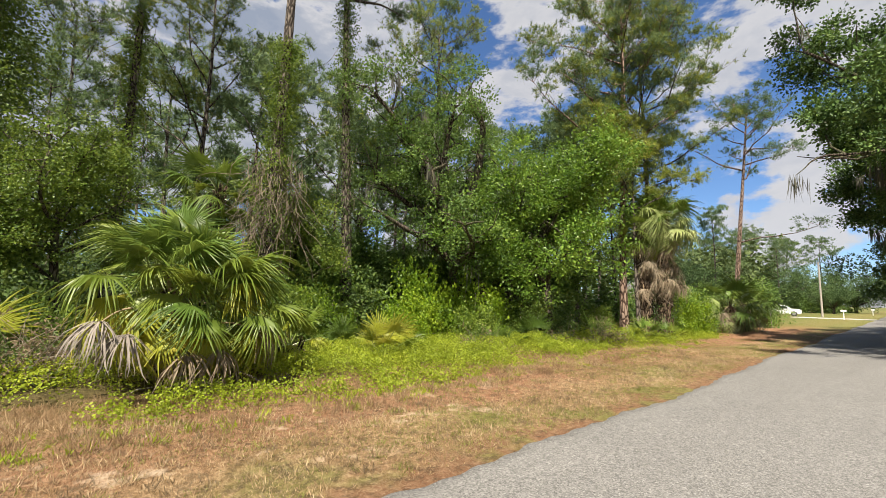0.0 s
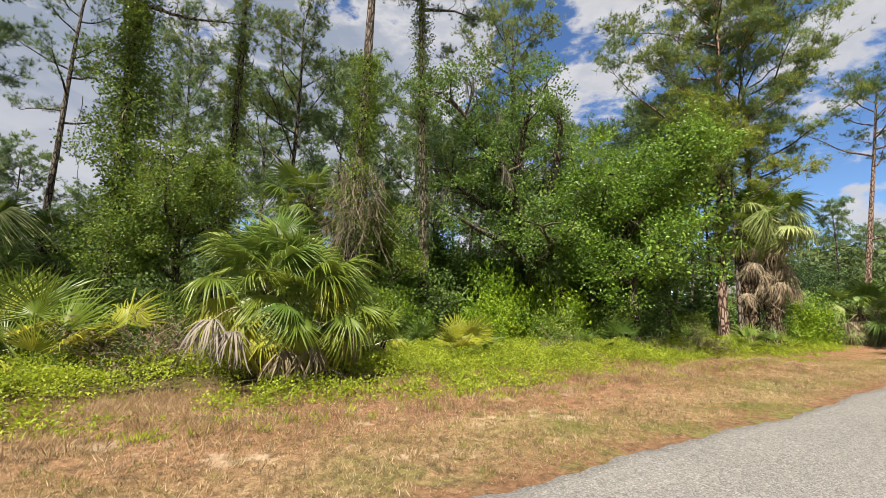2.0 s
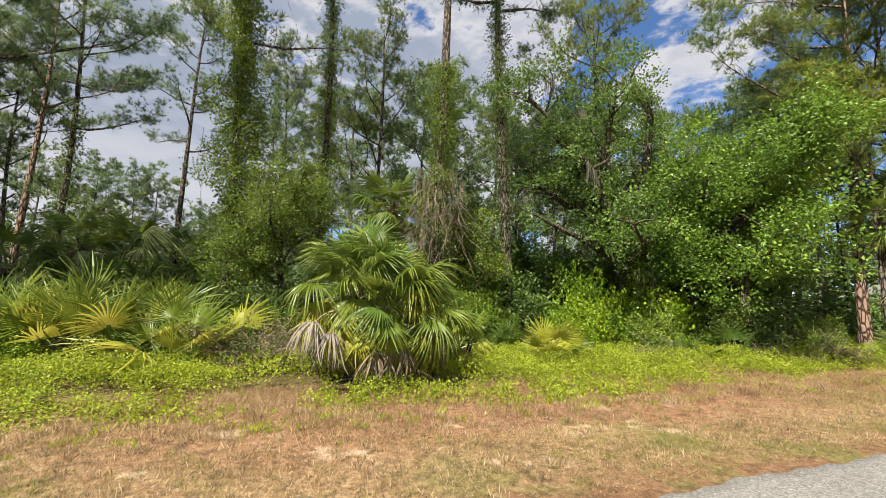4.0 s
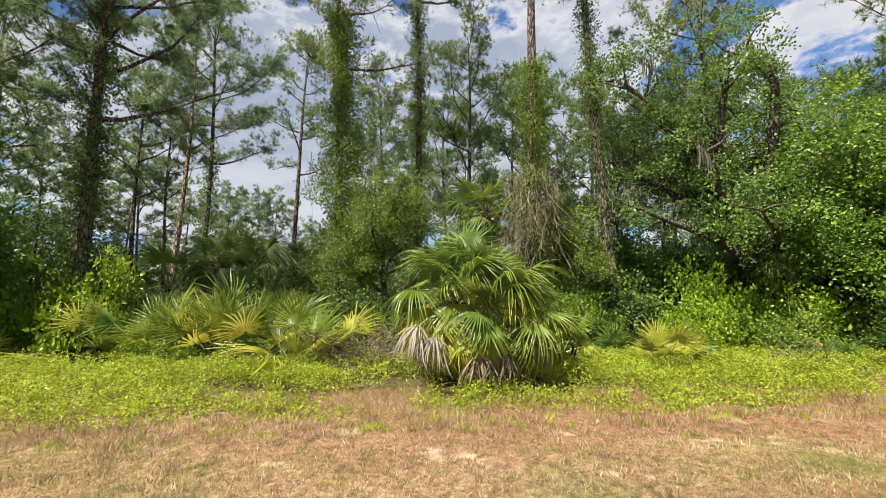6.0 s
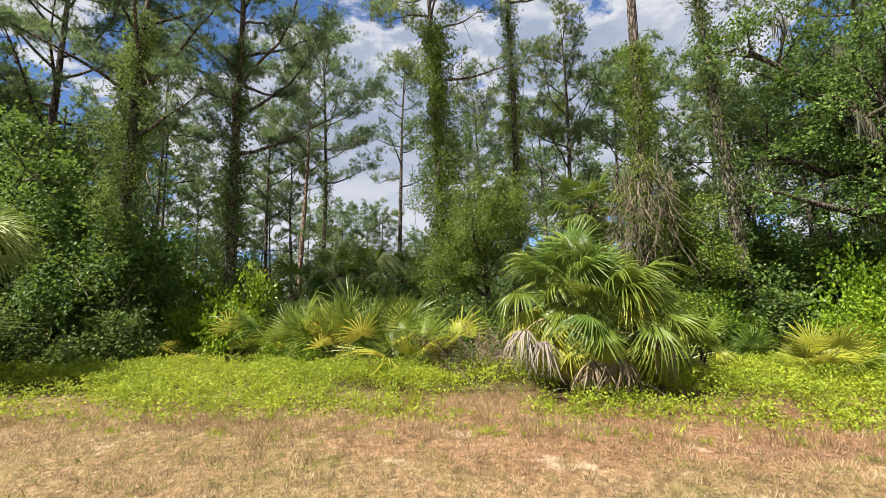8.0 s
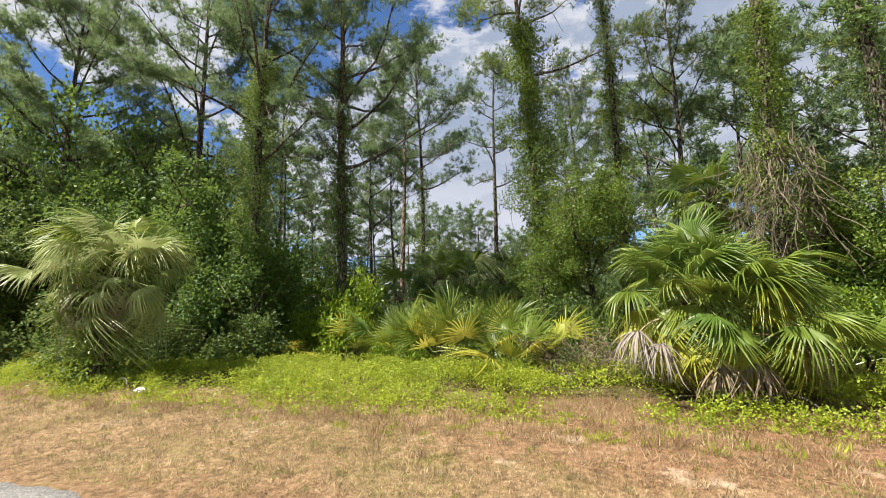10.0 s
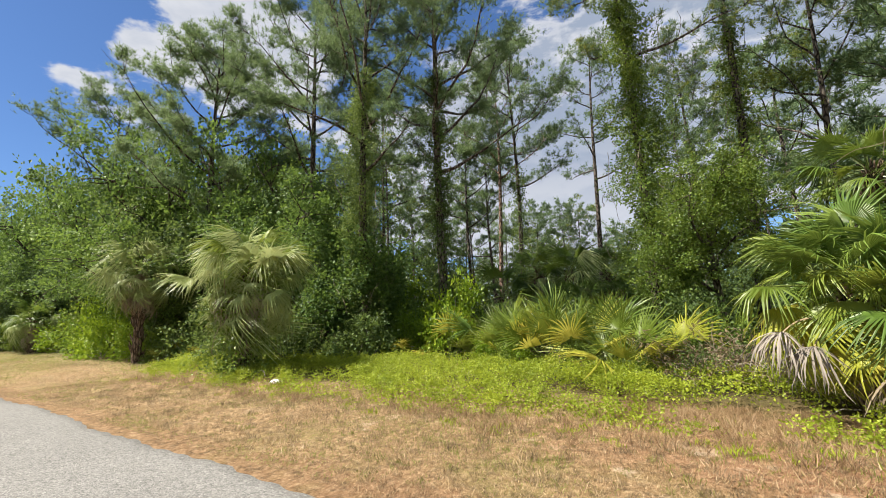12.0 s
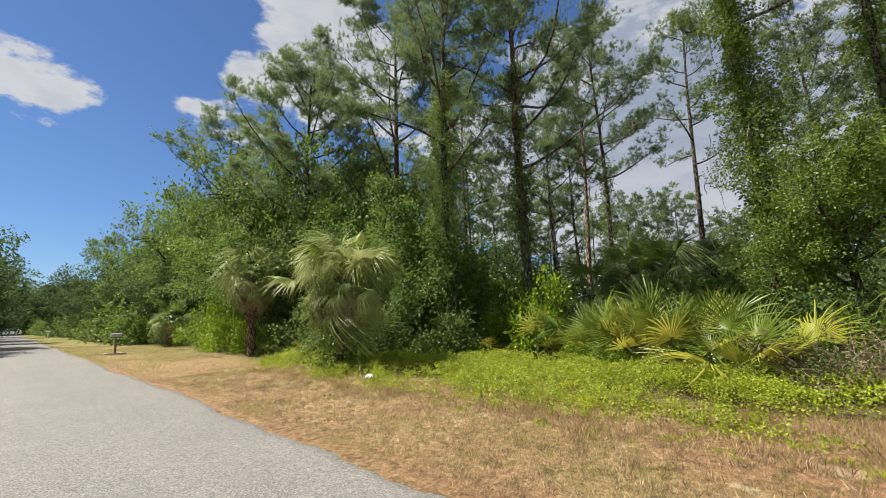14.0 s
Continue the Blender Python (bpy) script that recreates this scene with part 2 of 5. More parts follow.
    col = k.mix(k.math("MULTIPLY", k.math("MULTIPLY", spots, near), 0.8), col, sand)
    # mown lawns far along the road
    lawn = k.math("MAXIMUM", k.smooth(x, 34.0, 46.0), k.math("MULTIPLY", k.smooth(k.math("MULTIPLY", x, -1.0), 18.0, 32.0), k.math("ADD", 0.6, k.math("MULTIPLY", k.smooth(k.math("MULTIPLY", x, -1.0), 40.0, 70.0), 0.4))))
    col = k.mix(k.math("MULTIPLY", lawn, k.math("ADD", 0.55, k.math("MULTIPLY", mid, 0.4))), col, k.ramp(mixv, [(0.3, (0.067, 0.086, 0.018)), (0.7, (0.181, 0.195, 0.053))]))
    col = k.mix(k.smooth(tiny, 0.52, 0.75), col, k.mix(0.5, col, (0.560, 0.450, 0.315)))
    hgt = k.math("ADD", k.math("ADD", fine, k.math("MULTIPLY", straw, 0.6)), tiny)
    finish(k, principled(k, col, 0.95, k.bump(hgt, 0.9, 0.03), spec=0.15))
    return m


M_ROAD, M_GROUND = road_mat(), ground_mat()
M_PINE = leaf_mat("pine_needles", (0.040, 0.076, 0.034), (0.112, 0.186, 0.076), (0.24, 0.315, 0.13), 0.50, 0.5, 0.35)
M_PINE_Y = leaf_mat("yellowing_pine_needles", (0.08, 0.115, 0.018), (0.18, 0.23, 0.035), (0.34, 0.36, 0.06), 0.32, 0.5, 0.5)
M_OAK = leaf_mat("oak_leaves", (0.034, 0.072, 0.016), (0.092, 0.172, 0.034), (0.25, 0.36, 0.066), 0.36, 0.50, 0.6)
# oak green turned bluer and duller: distance haze put into the leaf colour
M_FAROAK_HAZED = leaf_mat("far_oak_leaves", (0.030, 0.058, 0.022), (0.068, 0.122, 0.042), (0.16, 0.225, 0.075), 0.30, 0.75, 0.35)
M_ROADOAK = leaf_mat("roadside_oak_leaves", (0.028, 0.062, 0.014), (0.075, 0.145, 0.030), (0.20, 0.30, 0.06), 0.16, 0.50, 0.6)
M_BRIGHT = leaf_mat("bright_broad_leaves", (0.060, 0.12, 0.008), (0.155, 0.26, 0.014), (0.33, 0.43, 0.03), 0.38, 0.36, 0.7)
M_LIMB_LEAF = leaf_mat("glossy_green_leaves", (0.042, 0.092, 0.012), (0.112, 0.21, 0.026), (0.26, 0.385, 0.05), 0.36, 0.32, 0.6)
M_VINE = leaf_mat("vine_leaves", (0.042, 0.080, 0.012), (0.113, 0.184, 0.023), (0.269, 0.340, 0.054), 0.38, 0.36, 0.8)
M_IVY = leaf_mat("dark_vine_leaves", (0.032, 0.060, 0.016), (0.088, 0.148, 0.032), (0.23, 0.30, 0.07), 0.38, 0.50, 0.8)
M_COVER = leaf_mat("ground_cover_leaves", (0.135, 0.190, 0.014), (0.270, 0.345, 0.024), (0.430, 0.480, 0.050), 0.48, 0.42, 1.2)
M_GRASS = leaf_mat("dry_grass_blades", (0.188, 0.117, 0.062), (0.394, 0.279, 0.151), (0.638, 0.504, 0.329), 0.40, 0.6, 0.9)
M_GREENGRASS = leaf_mat("green_grass_blades", (0.120, 0.146, 0.026), (0.232, 0.258, 0.052), (0.378, 0.370, 0.129), 0.45, 0.5, 0.9)
M_BROWN = leaf_mat("withered_grass_blades", (0.10, 0.070, 0.040), (0.20, 0.150, 0.090), (0.34, 0.27, 0.17), 0.35, 0.7, 0.9)
M_RUST = leaf_mat("rusty_dead_weeds", (0.179, 0.107, 0.056), (0.340, 0.228, 0.129), (0.501, 0.379, 0.232), 0.4, 0.7, 0.9)
M_FROND = leaf_mat("palm_frond", (0.034, 0.070, 0.012), (0.095, 0.160, 0.025), (0.25, 0.32, 0.055), 0.28, 0.33, 0.9)
M_FROND_L = leaf_mat("lime_palm_frond", (0.056, 0.096, 0.011), (0.136, 0.192, 0.025), (0.320, 0.360, 0.057), 0.34, 0.33, 0.9)
M_FROND_Y = leaf_mat("yellow_palm_frond", (0.14, 0.175, 0.016), (0.31, 0.335, 0.034), (0.54, 0.46, 0.09), 0.40, 0.36, 0.9)
M_FROND_G = leaf_mat("silvery_palm_frond", (0.085, 0.13, 0.03), (0.25, 0.31, 0.10), (0.50, 0.54, 0.25), 0.30, 0.33, 0.9)
M_DEAD = leaf_mat("dead_palm_frond", (0.115, 0.084, 0.055), (0.279, 0.223, 0.151), (0.459, 0.403, 0.311), 0.18, 0.7, 1.5)
M_GREY = leaf_mat("bleached_palm_frond", (0.13, 0.11, 0.09), (0.24, 0.21, 0.18), (0.38, 0.345, 0.30), 0.15, 0.7, 1.5)
M_MOSS = leaf_mat("spanish_moss", (0.07, 0.07, 0.055), (0.13, 0.13, 0.10), (0.20, 0.20, 0.155), 0.25, 0.9, 1.0)
M_DEADVINE = leaf_mat("dry_vine_stems", (0.12, 0.095, 0.07), (0.22, 0.18, 0.135), (0.34, 0.29, 0.22), 0.1, 0.9, 1.0)
M_FAR = leaf_mat("distant_foliage", (0.045, 0.07, 0.022), (0.09, 0.13, 0.04), (0.17, 0.21, 0.06), 0.3, 0.6, 0.08)
M_BARK = bark_mat("pine_bark", (0.026, 0.021, 0.017), (0.085, 0.070, 0.058), (0.17, 0.145, 0.122))
M_REDBARK = bark_mat("reddish_pine_bark", (0.045, 0.028, 0.021), (0.165, 0.108, 0.080), (0.31, 0.225, 0.175))
M_OAKBARK = bark_mat("dark_oak_bark", (0.018, 0.014, 0.011), (0.065, 0.052, 0.040), (0.14, 0.115, 0.09), 14.0, 0.4)
M_TWIG = bark_mat("weathered_branch", (0.11, 0.09, 0.075), (0.28, 0.24, 0.205), (0.46, 0.41, 0.36), 22.0)
M_PALMBARK = bark_mat("palm_trunk_boots", (0.03, 0.02, 0.013), (0.11, 0.075, 0.05), (0.23, 0.17, 0.12), 12.0)

# ---- mesh tools ----
def quad_mesh(name, verts, quads, mats, index=None, smooth=False):
    """A mesh from arrays of corners and of four-cornered faces."""
    me = bpy.data.meshes.new(name)
    verts, quads = np.asarray(verts, np.float32), np.asarray(quads, np.int32)
    me.vertices.add(len(verts))
    me.vertices.foreach_set("co", verts.ravel())
    keep = np.ones(quads.shape, bool)
    keep[:, 3] = quads[:, 3] != quads[:, 2]          # a doubled last corner makes a triangle
    size = keep.sum(1)
    me.loops.add(int(size.sum()))
    me.loops.foreach_set("vertex_index", quads[keep])
    me.polygons.add(len(quads))
    me.polygons.foreach_set("loop_start", (np.cumsum(size) - size).astype(np.int32))
    for mt in mats:
        me.materials.append(mt)
    if index is not None:
        me.polygons.foreach_set("material_index", np.asarray(index, np.int32))
    me.polygons.foreach_set("use_smooth", np.full(len(quads), smooth))
    me.update(calc_edges=True)
    return me


class Bag:
    """Collects corners and faces of many small pieces that become one mesh."""

    def __init__(self):
        self.v, self.f, self.i, self.count = [], [], [], 0

    def add(self, v, f, index=0):
        v, f = np.asarray(v, float).reshape(-1, 3), np.asarray(f, int).reshape(-1, 4)
        self.v.append(v), self.f.append(f + self.count), self.i.append(np.full(len(f), index))
        self.count += len(v)

    def mesh(self, name, mats, smooth=False):
        return quad_mesh(name, np.concatenate(self.v), np.concatenate(self.f), mats, np.concatenate(self.i), smooth)


def part(name, bm, material_, parent, label=""):
    """Links a bmesh, or a finished mesh, as one mesh object under a thing or a part."""
    if isinstance(bm, bmesh.types.BMesh):
        me = bpy.data.meshes.new(name)
        bm.to_mesh(me)
        bm.free()
    else:
        me = bm
    if material_ is not None:
        me.materials.clear()
        me.materials.append(material_)
    ob = new(name, me)
    ob.parent = parent
    return tagged(ob, label)


def empty(name, m, label, category, group="", kind=""):
    ob = new(name)
    ob.empty_display_size = 0.2
    ob.matrix_basis = m
    return tagged(ob, label, category, group, kind)


def unit(v):
    v = np.asarray(v, float)
    return v / np.maximum(np.linalg.norm(v, axis=-1, keepdims=True), 1e-9)


def tube(path, radii, sides=7):
    """A tapering tube along a path."""
    path, radii = np.asarray(path, float), np.asarray(radii, float)
    tang = unit(np.gradient(path, axis=0))
    ref = np.where(np.abs(tang[:, 2:3]) > 0.9, [[1.0, 0, 0]], [[0, 0, 1.0]])
    a = unit(np.cross(tang, ref))
    b = np.cross(tang, a)
    th = np.linspace(0, 2 * np.pi, sides, endpoint=False)
    ring = a[:, None] * np.cos(th)[None, :, None] + b[:, None] * np.sin(th)[None, :, None]
    v = path[:, None] + ring * radii[:, None, None]
    n, s = len(path), sides
    i, j = np.meshgrid(np.arange(n - 1), np.arange(s), indexing="ij")
    f = np.stack([i * s + j, i * s + (j + 1) % s, (i + 1) * s + (j + 1) % s, (i + 1) * s + j], -1)
    return v.reshape(-1, 3), f.reshape(-1, 4)


def needles_of(points, ways, length, width, rng):
    """One thin needle at every point, along its way."""
    n = len(points)
    ways = unit(ways)
    side = unit(np.cross(ways, unit(rng.normal(size=(n, 3)))))
    ln, w = (length * rng.uniform(0.65, 1.3, n))[:, None], (width * rng.uniform(0.7, 1.25, n))[:, None]
    v = np.stack([points + side * w * 0.5, points - side * w * 0.5, points + ways * ln], 1)
    i = np.arange(n) * 3
    return v.reshape(-1, 3), np.stack([i, i + 1, i + 2, i + 2], -1)


def leaves(points, ways, length, width, rng, fold=0.25, level=0.0, faces=None):
    """One folded, pointed leaf at every point, along its way; level turns its face to the sky, faces gives it a facing of its own."""
    n = len(points)
    ways = unit(ways)
    if faces is None:
        faces = rng.normal(size=(n, 3)) * (1 - level) + np.array([0.15, 0.1, 1.0]) * level
    side = unit(np.cross(ways, unit(faces)))
    up = np.cross(side, ways)
    ln = (length * rng.uniform(0.65, 1.3, n))[:, None]
    w = (width * rng.uniform(0.7, 1.25, n))[:, None]
    mid = points + ways * ln * 0.45
    v = np.stack([points, mid + side * w * 0.5 + up * w * fold, points + ways * ln, mid - side * w * 0.5 + up * w * fold], 1)
    return v.reshape(-1, 3), np.arange(n * 4).reshape(-1, 4)


def sprays(points, ways, per, size, rng, level=0.4):
    """Leaves gathered on twigs: each point becomes a small flat spray that faces one way. Gives points, ways and facings."""
    n = len(points)
    face = unit(unit(rng.normal(size=(n, 3))) * (1 - level) + np.array([0.05, 0.0, 1.0]) * level)
    way = unit(ways)
    rnd = rng.normal(size=(n * per, 3))
    f = np.repeat(face, per, 0)
    flat = rnd - f * np.sum(rnd * f, -1, keepdims=True) * 0.8
    p = np.repeat(points, per, 0) + flat * size
    w = np.repeat(way, per, 0) * 0.5 + flat * 0.55 + rng.normal(size=(n * per, 3)) * 0.25
    return p, w, f + rng.normal(size=(n * per, 3)) * 0.28


def leaf_ways(n, rng, up=0.35, spread=1.0):
    d = rng.normal(size=(n, 3)) * spread
    d[:, 2] = d[:, 2] * 0.6 + up
    return unit(d)


def curve(start, way, length, bend, steps, rng, wobble=0.05):
    """A wandering line: start, first direction, bend added along it."""
    pts, p, d = [np.array(start, float)], np.array(start, float), unit(way)
    for s in range(steps):
        d = unit(d + np.asarray(bend) / steps + rng.normal(size=3) * wobble)
        p = p + d * length / steps
        pts.append(p.copy())
    return np.array(pts)


def needle_tufts(bag, points, ways, size, needles, width, rng, index=0):
    n = len(points)
    p = np.repeat(points, needles, 0)
    d = unit(np.repeat(unit(ways), needles, 0) * 0.75 + rng.normal(size=(n * needles, 3)) * 0.62)
    v, f = needles_of(p, d, size, width, rng)
    bag.add(v, f, index)


# ---- trees ----
def pine_meshes(seed, height, bare, reach, limbs, needle_size=0.23, lean=(0.0, 0.0), radius=0.16, yellow=0.0, density=1.0, needles=17, width=0.0185, joined=False, arms_at=()):
    """Slash pine: scaly trunk, rising crooked limbs, needle tufts in flat clumps. Gives trunk, crown and limbs."""
    rng = np.random.default_rng(seed)
    trunk, crown, arms = Bag(), Bag(), []
    steps = 14
    z = np.linspace(0, 1, steps)
    path = np.stack([lean[0] * z**1.3 + 0.12 * np.sin(z * 5 + seed), lean[1] * z**1.3 + 0.12 * np.cos(z * 4 + seed * 2), z * height], -1)
    path -= path[0]
    rad = radius * (1.0 - 0.78 * z) + radius * 0.35 * np.exp(-z * 40)
    trunk.add(*tube(path, rad, 10))
    tips, ways = [], []
    for i in range(limbs + len(arms_at)):
        u = bare + (1 - bare) * ((i + rng.uniform(0, 0.8)) / limbs) ** 0.85
        base = np.array([np.interp(u, z, path[:, c]) for c in range(3)])
        az = i * 2.4 + rng.uniform(-0.5, 0.5)
        top = (u - bare) / (1 - bare)
        ln = reach * (0.55 + 0.55 * math.sin(math.pi * min(1, 0.25 + top * 0.75))) * rng.uniform(0.65, 1.15) * (1.05 - 0.28 * top)
        rise = rng.uniform(0.0, 0.45) + 0.55 * top
        first = 2
        if i >= limbs:                                # single limbs of known height, direction, length and rise
            u, az, ln, rise = arms_at[i - limbs]
            base, az, top, first = np.array([np.interp(u, z, path[:, c]) for c in range(3)]), radians(az), 0.3, 5
        limb = curve(base, (math.cos(az), math.sin(az), rise), ln, (0, 0, 0.45), 7, rng, 0.13)
        r0 = max(0.020, radius * 0.36 * (1 - 0.55 * top))
        wood = trunk if joined else Bag()
        wood.add(*tube(limb, np.linspace(r0, 0.012, len(limb)), 5))
        for j in range(first, len(limb)):
            for s in range(2 if j < len(limb) - 1 else 4):
                way = unit(limb[j] - limb[j - 1]) * 0.8 + rng.normal(size=3) * 0.8
                way[2] = abs(way[2]) * 0.5 + 0.1
                tw = curve(limb[j], way, rng.uniform(0.4, 0.95) * (0.6 + 0.14 * reach), (0, 0, 0.5), 4, rng, 0.2)
                if not joined:
                    wood.add(*tube(tw, np.linspace(0.014, 0.006, len(tw)), 3))
                fill = density * (rng.uniform(0.9, 2.1) if rng.random() < 0.66 else rng.uniform(0.0, 0.25))
                if fill < 0.08 * density:
                    continue
                for q in range(max(1, int(round(12 * fill)))):
                    c = tw[-1 - min(int(rng.exponential(0.8)), 3)] + rng.normal(size=3) * (0.19, 0.19, 0.10)
                    tips.append(c)
                    ways.append(unit(tw[-1] - tw[0]) * 0.5 + np.array([0, 0, 0.45]) + rng.normal(size=3) * 0.35)
        if not joined:
            arms.append(wood.mesh("limb", [M_BARK], True))
    tips, ways = np.array(tips), np.array(ways)
    pick = rng.random(len(tips)) < yellow * (0.6 + 0.8 * (np.sin(tips[:, 0] * 1.3) * np.sin(tips[:, 2] * 1.1 + 1) > -0.2))
    for mask, idx in ((~pick, 0), (pick, 1)):
        if mask.any():
            needle_tufts(crown, tips[mask], ways[mask], needle_size, needles, width, rng, idx)
    return [trunk.mesh("trunk", [M_BARK], True), crown.mesh("crown", [M_PINE, M_PINE_Y])] + arms


def tree_thing(name, meshes, m, label, category="tree", group="", bark=None):
    top = empty(name, m, label, category, group)
    for me in meshes:
        ob = part(me.name.split(".")[0], me, None, top)
        if me.name.startswith("hanging_moss"):
            tagged(ob, kind="stuff")
        if bark is not None and me.name.startswith(("trunk", "limb")):
            me.materials[0] = bark
    return top


def oak_meshes(seed, height, reach, limbs, clumps, per, leaf=0.085, lean=(0, 0), radius=0.28, mat=None, low=0.22, spread=0.34, droop=0.0, moss=0, flat=0.75, joined=False, boughs=()):
    """Broadleaf tree: forking crooked limbs, leaf clumps with gaps between, perhaps hanging moss."""
    rng = np.random.default_rng(seed)
    trunk, crown, hang, arms = Bag(), Bag(), Bag(), []
    h0 = height * low
    base = curve((0, 0, -0.1), (lean[0], lean[1], 1.0), h0 * 1.4, (lean[0] * 0.8, lean[1] * 0.8, 0.1), 6, rng, 0.06)
    trunk.add(*tube(base, np.linspace(radius * 1.25, radius * 0.8, len(base)), 10))
    ends = []
    for i in range(limbs):
        az = i * 2.399 + rng.uniform(-0.4, 0.4)
        up = rng.uniform(0.35, 1.3)
        start = base[rng.integers(3, len(base))]
        ln = reach * rng.uniform(0.75, 1.1) / math.sqrt(1 + up * up * 0.3) * (1 + 0.35 * up * (height - h0) / max(reach, 0.1) * 0.5)
        limb = curve(start, (math.cos(az) + lean[0] * 0.5, math.sin(az) + lean[1] * 0.5, up), ln, (0, 0, 0.3 - droop), 9, rng, 0.17)
        wood = trunk if joined else Bag()
        wood.add(*tube(limb, np.linspace(radius * 0.55, radius * 0.10, len(limb)), 7))
        for j in range(3, len(limb)):
            for s in range(2):
                way = unit(limb[j] - limb[j - 1]) * 0.6 + rng.normal(size=3) * 0.8
                way[2] = way[2] * 0.5 + 0.25
                br = curve(limb[j], way, reach * rng.uniform(0.2, 0.42), (0, 0, 0.2 - droop), 5, rng, 0.2)
                if not joined or s == 0:
                    wood.add(*tube(br[::2] if joined else br, np.linspace(radius * 0.13, 0.012, len(br[::2] if joined else br)), 4))
                ends += list(br[2:])
        if not joined:
            arms.append(wood.mesh("limb", [M_OAKBARK], True))
    for start, end, r0 in boughs:                     # heavy crooked boughs between two known places
        start, end = np.array(start, float), np.array(end, float)
        ln = np.linalg.norm(end - start)
        bough = curve(start, end - start, ln, (0, 0, 0.0), 10, rng, 0.13)
        bough += (end - bough[-1]) * np.linspace(0, 1, 11)[:, None]
        wood = Bag()
        wood.add(*tube(bough, np.linspace(r0, r0 * 0.35, 11), 8))
        for j in range(4, 11):
            br = curve(bough[j], unit(end - start) * 0.4 + rng.normal(size=3) * 0.7 + (0, 0, 0.3), rng.uniform(0.8, 1.9), (0, 0, 0.3), 6, rng, 0.22)
            wood.add(*tube(br, np.linspace(r0 * 0.28, 0.012, len(br)), 5))
            ends += list(br[3:])
        arms.append(wood.mesh("limb", [M_OAKBARK], True))
    ends = np.array(ends)
    cent = ends[rng.integers(0, len(ends), clumps)] + rng.normal(size=(clumps, 3)) * spread * 0.8
    size = rng.uniform(0.5, 1.5, clumps) * spread
    each = 9
    few = max(2, per // each)
    off = unit(rng.normal(size=(clumps * few, 3))) * (rng.random((clumps * few, 1)) ** 0.45)
    p = np.repeat(cent, few, 0) + off * np.repeat(size, few)[:, None] * (1, 1, flat)
    p, w, face = sprays(p, leaf_ways(len(p), rng, 0.1) + off * 0.8, each, min(leaf * 1.35, 0.16), rng)
    crown.add(*leaves(p, w, leaf, leaf * 0.74, rng, 0.2, faces=face))
    out = [trunk.mesh("trunk", [M_OAKBARK], True), crown.mesh("crown", [mat or M_OAK])] + arms
    if moss:
        for c in ends[rng.integers(0, len(ends), moss)]:
            n = 26
            s = c + rng.normal(size=(n, 3)) * (0.12, 0.12, 0.05)
            d = np.tile((0, 0, -1.0), (n, 1)) + rng.normal(size=(n, 3)) * 0.10
            hang.add(*leaves(s, d, rng.uniform(0.35, 1.1), 0.035, rng, 0.1))
        out.append(hang.mesh("hanging_moss", [M_MOSS]))
    return out


def shrub_meshes(seed, width, height, count, leaf, mat, stems=9, base=0.1, gaps=0.5):
    """Bush of many small clumps on thin stems."""
    rng = np.random.default_rng(seed)
    wood, crown = Bag(), Bag()
    lumps = max(10, int(width * height * 8))
    c = unit(rng.normal(size=(lumps, 3)))
    c[:, 2] = np.abs(c[:, 2])
    c *= (rng.random((lumps, 1)) ** 0.4)
    c *= (width / 2 * 0.86, width / 2 * 0.86, height * 0.88)
    c[:, 2] += base
    for q in c[rng.integers(0, lumps, stems)]:
        root = np.array([rng.normal() * width * 0.10, rng.normal() * width * 0.10, -0.05])
        mid = (root + q) / 2 + rng.normal(size=3) * 0.12
        wood.add(*tube(np.array([root, mid, q]), [0.022, 0.014, 0.006], 4))
    each = 7
    per = np.maximum(2, (count / each / lumps * rng.uniform(0.4, 1.6, lumps)).astype(int))
    p = np.repeat(c, per, 0)
    off = unit(rng.normal(size=p.shape)) * rng.random((len(p), 1)) ** 0.5
    r = np.repeat(rng.uniform(0.55, 1.3, lumps) * min(width, height) * 0.17, per)[:, None]
    p = p + off * r
    p, w, face = sprays(p, leaf_ways(len(p), rng, 0.25) + off * 0.8, each, min(leaf * 1.3, 0.17), rng)
    p[:, 2] = np.maximum(p[:, 2], 0.02)
    crown.add(*leaves(p, w, leaf, leaf * 0.72, rng, 0.2, faces=face))
    return wood.mesh("woody_base", [M_TWIG], True), crown.mesh("foliage", [mat])


